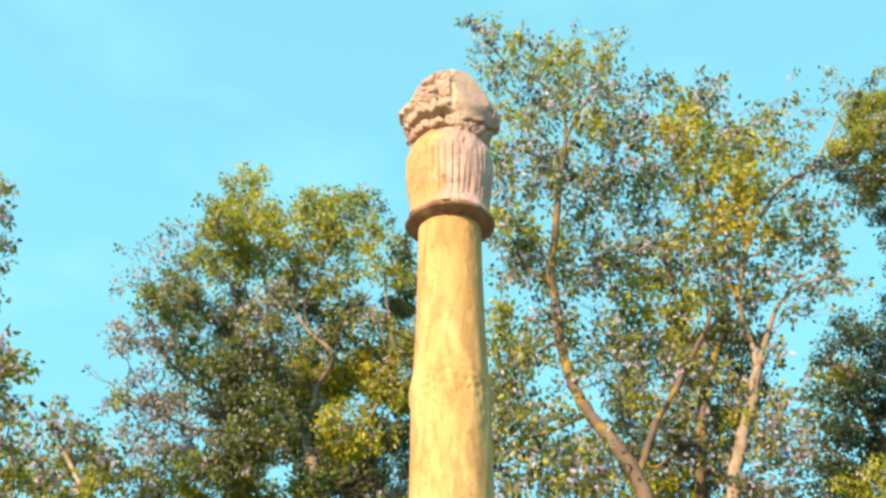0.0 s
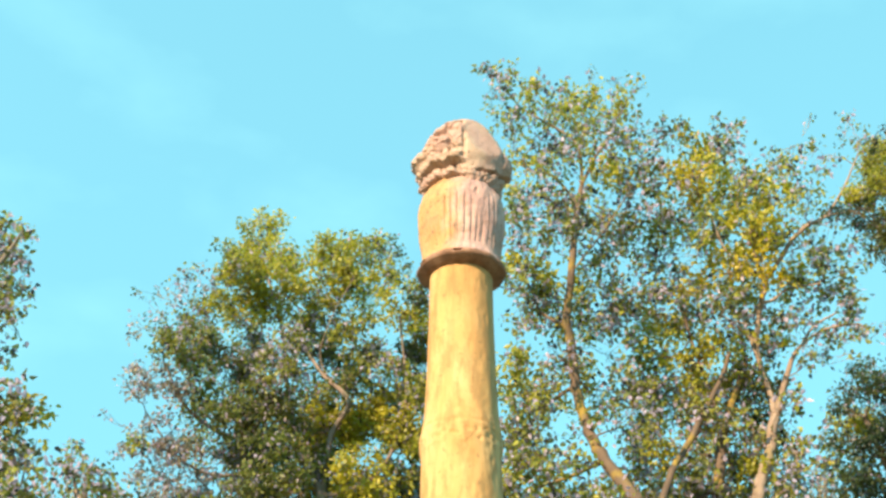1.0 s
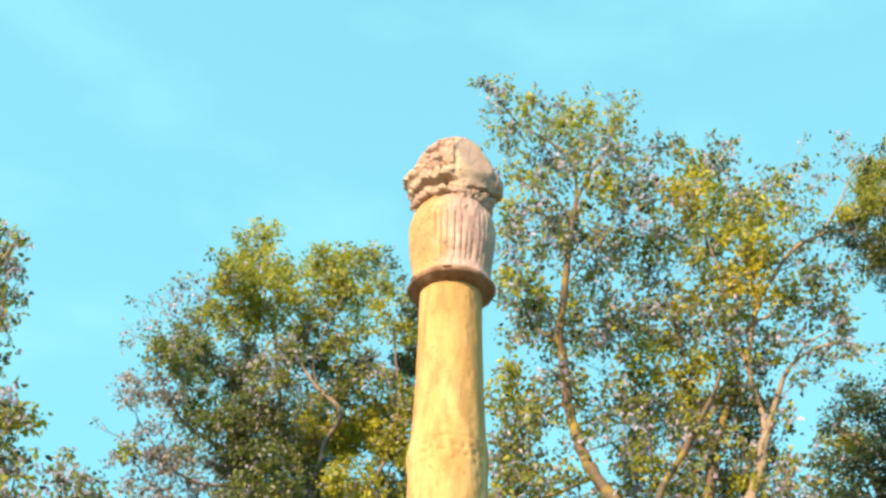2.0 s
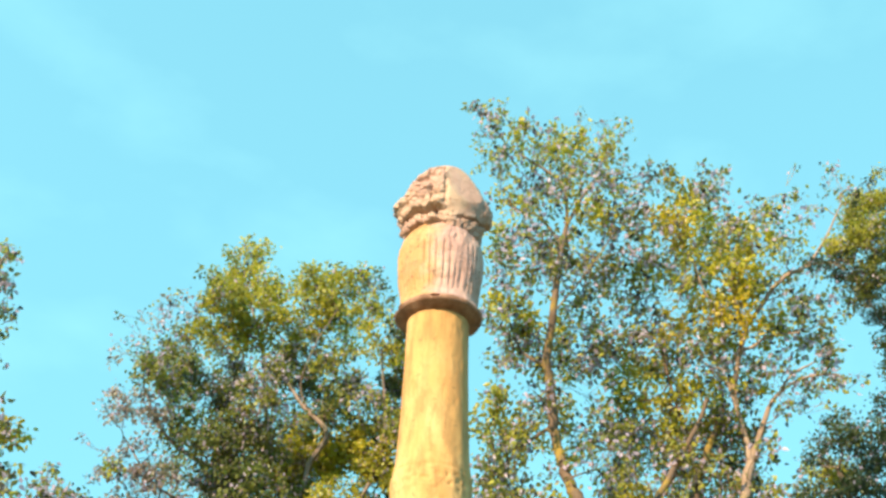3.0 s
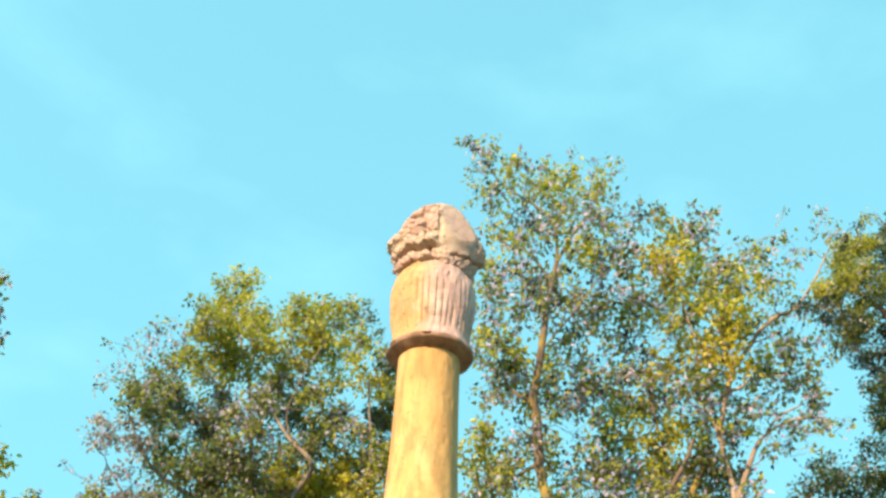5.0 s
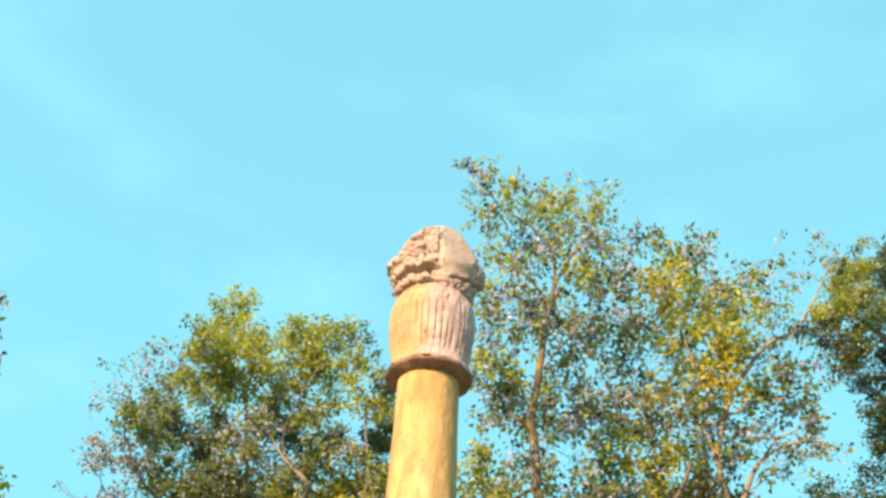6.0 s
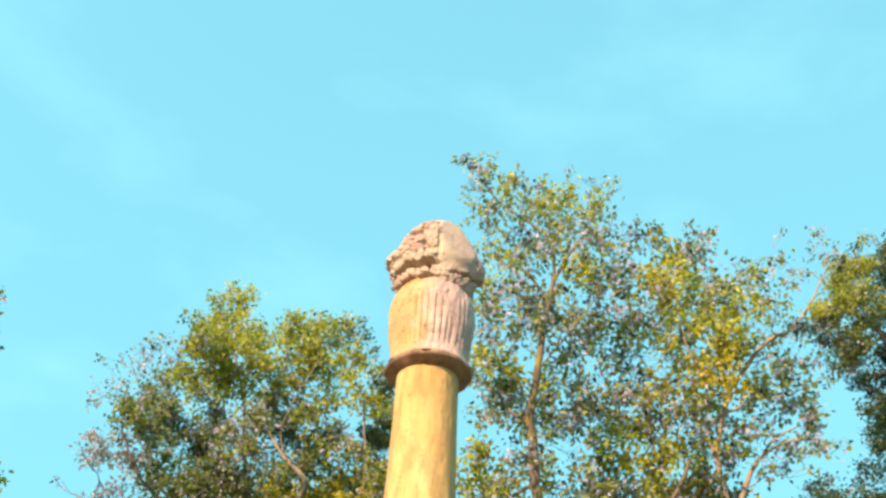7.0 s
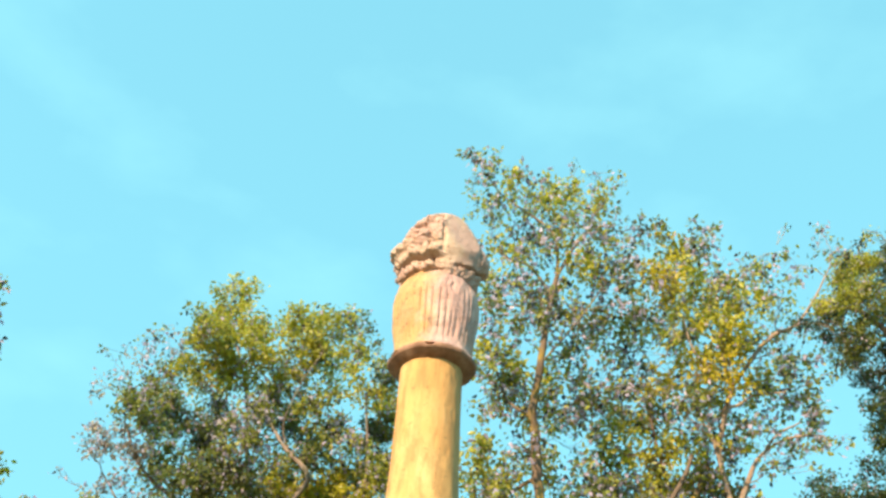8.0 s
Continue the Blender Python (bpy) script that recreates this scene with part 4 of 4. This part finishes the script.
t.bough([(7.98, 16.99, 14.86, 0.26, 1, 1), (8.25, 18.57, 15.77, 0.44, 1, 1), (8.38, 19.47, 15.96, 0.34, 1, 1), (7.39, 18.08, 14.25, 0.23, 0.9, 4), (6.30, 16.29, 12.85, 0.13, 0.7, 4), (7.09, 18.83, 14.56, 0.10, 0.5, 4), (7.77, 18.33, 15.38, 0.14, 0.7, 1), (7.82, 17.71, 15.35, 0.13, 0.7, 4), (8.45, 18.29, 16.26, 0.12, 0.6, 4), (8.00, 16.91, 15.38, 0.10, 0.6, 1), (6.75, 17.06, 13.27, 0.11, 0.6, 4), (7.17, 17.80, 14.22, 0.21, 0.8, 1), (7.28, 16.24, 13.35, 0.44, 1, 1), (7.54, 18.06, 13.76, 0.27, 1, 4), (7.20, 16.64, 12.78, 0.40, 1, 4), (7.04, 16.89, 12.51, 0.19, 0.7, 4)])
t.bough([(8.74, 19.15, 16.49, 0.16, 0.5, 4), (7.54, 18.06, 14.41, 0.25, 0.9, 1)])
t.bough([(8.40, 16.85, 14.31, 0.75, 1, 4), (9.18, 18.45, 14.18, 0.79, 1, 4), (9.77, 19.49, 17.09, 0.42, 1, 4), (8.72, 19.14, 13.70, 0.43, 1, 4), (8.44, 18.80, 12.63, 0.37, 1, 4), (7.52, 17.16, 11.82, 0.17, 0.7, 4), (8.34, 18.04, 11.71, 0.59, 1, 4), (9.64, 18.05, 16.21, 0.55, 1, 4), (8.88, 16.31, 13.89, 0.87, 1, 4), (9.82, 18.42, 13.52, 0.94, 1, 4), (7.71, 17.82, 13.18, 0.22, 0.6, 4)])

t = Tree("bushy green tree with feathery foliage darkened as in shade", (6.50, 16.55), 0.065, 1.6, BARK_DARK, 16)
t.trunk([(6.37, 16.55, 6.08, 0.170), (6.58, 16.86, 7.00, 0.145), (6.54, 16.72, 7.82, 0.102)])
t.limb([(6.54, 16.72, 7.82, 0.068), (6.19, 16.36, 8.40, 0.051), (5.96, 16.11, 8.93, 0.034)])
t.limb([(6.63, 16.88, 7.18, 0.060), (6.08, 16.78, 7.58, 0.043), (5.67, 16.86, 7.97, 0.025)])
t.limb([(6.62, 16.80, 7.67, 0.068), (6.83, 16.38, 8.59, 0.051), (6.66, 16.02, 9.17, 0.034)])
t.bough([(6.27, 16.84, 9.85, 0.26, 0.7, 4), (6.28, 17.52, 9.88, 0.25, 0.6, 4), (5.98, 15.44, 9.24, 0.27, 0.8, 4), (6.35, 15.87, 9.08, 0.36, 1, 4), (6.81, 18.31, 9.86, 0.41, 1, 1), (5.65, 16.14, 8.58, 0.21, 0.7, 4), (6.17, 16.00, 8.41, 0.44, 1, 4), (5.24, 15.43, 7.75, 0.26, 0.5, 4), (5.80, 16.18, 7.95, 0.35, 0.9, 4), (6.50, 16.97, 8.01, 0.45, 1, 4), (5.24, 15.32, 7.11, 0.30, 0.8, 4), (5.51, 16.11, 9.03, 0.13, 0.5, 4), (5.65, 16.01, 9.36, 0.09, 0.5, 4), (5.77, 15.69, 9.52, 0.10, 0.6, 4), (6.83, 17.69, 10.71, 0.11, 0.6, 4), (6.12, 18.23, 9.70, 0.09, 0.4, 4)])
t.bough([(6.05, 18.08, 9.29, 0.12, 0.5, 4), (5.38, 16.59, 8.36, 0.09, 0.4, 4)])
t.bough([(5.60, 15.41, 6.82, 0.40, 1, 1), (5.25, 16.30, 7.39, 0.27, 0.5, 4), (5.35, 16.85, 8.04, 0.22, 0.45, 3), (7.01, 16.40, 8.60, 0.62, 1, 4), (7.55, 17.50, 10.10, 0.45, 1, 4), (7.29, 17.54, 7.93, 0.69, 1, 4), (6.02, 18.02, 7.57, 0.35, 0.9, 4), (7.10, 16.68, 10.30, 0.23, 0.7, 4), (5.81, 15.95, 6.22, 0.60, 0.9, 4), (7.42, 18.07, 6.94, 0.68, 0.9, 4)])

t = Tree("leafy tree with dark hanging foliage and a few yellow leaves", (-7.44, 16.27), 0.12, 1.2, BARK_DARK, 17)
t.trunk([(-7.29, 16.27, 6.02, 0.212), (-8.13, 16.97, 8.88, 0.170), (-8.08, 16.32, 10.54, 0.119)])
t.limb([(-8.08, 16.32, 10.54, 0.068), (-8.01, 16.55, 11.52, 0.051), (-7.88, 16.83, 12.26, 0.034), (-7.82, 17.03, 12.86, 0.017)])
t.limb([(-8.08, 17.09, 8.45, 0.068), (-7.72, 17.25, 9.00, 0.051), (-7.25, 17.17, 9.45, 0.025)])
t.limb([(-7.91, 17.05, 7.79, 0.060), (-7.50, 17.40, 8.10, 0.043), (-7.04, 17.50, 8.33, 0.025)])
t.bough([(-8.24, 17.99, 13.57, 0.21, 0.6, 0), (-7.07, 15.60, 11.38, 0.22, 0.9, 0), (-7.04, 15.87, 11.05, 0.20, 0.9, 0), (-8.25, 17.28, 12.67, 0.50, 1, 0), (-8.28, 17.79, 11.93, 0.50, 1, 0), (-7.96, 18.22, 11.43, 0.13, 0.25, 0), (-7.27, 15.27, 11.88, 0.23, 0.8, 0), (-7.87, 15.80, 11.27, 0.59, 1, 0), (-7.87, 16.53, 10.45, 0.50, 0.8, 0)])
t.bough([(-7.03, 16.94, 9.48, 0.30, 0.9, 2), (-7.04, 17.65, 9.68, 0.18, 0.6, 1), (-7.33, 16.95, 9.23, 0.49, 1, 1), (-6.91, 16.83, 8.67, 0.31, 0.9, 0), (-6.39, 15.95, 7.72, 0.34, 1, 0), (-7.22, 17.25, 8.05, 0.54, 1, 0), (-6.67, 17.03, 7.51, 0.39, 1, 1), (-8.29, 18.18, 9.20, 0.62, 1, 0), (-6.23, 15.80, 8.27, 0.14, 0.4, 0), (-6.72, 15.59, 8.99, 0.27, 0.8, 0), (-6.72, 16.31, 6.59, 0.70, 0.9, 0)])

t = Tree("low rounded tree with mixed green foliage", (-6.73, 21.07), 0.12, 1.2, BARK_PALE, 18)
t.trunk([(-6.60, 21.07, 7.36, 0.136), (-6.72, 21.11, 8.10, 0.119), (-6.98, 21.38, 8.95, 0.085)])
t.limb([(-6.98, 21.38, 8.95, 0.051), (-7.67, 21.87, 9.94, 0.034), (-8.02, 22.14, 10.77, 0.017)])
t.limb([(-6.88, 21.28, 8.70, 0.051), (-6.43, 21.35, 9.28, 0.034), (-6.20, 21.48, 9.67, 0.017)])
t.limb([(-6.95, 21.34, 8.82, 0.043), (-7.79, 21.69, 9.06, 0.025)])
t.bough([(-7.72, 21.31, 10.57, 0.22, 0.6, 0), (-7.86, 21.67, 10.26, 0.32, 0.8, 0), (-7.17, 20.88, 9.94, 0.36, 0.8, 0), (-7.17, 22.38, 10.23, 0.38, 0.8, 0), (-7.57, 22.70, 10.02, 0.51, 1, 0), (-6.20, 20.42, 9.24, 0.34, 0.8, 0), (-8.05, 22.95, 9.84, 0.51, 1, 0), (-6.40, 20.65, 8.78, 0.50, 1, 1), (-6.03, 21.26, 9.04, 0.40, 0.8, 0), (-8.01, 21.76, 9.06, 0.41, 0.9, 0), (-5.70, 21.59, 9.23, 0.34, 0.6, 0), (-7.09, 21.00, 8.60, 0.46, 1, 1), (-7.11, 22.44, 8.30, 0.85, 0.8, 0), (-6.36, 22.75, 8.73, 0.62, 0.7, 0), (-7.87, 21.04, 9.50, 0.24, 0.5, 0)])
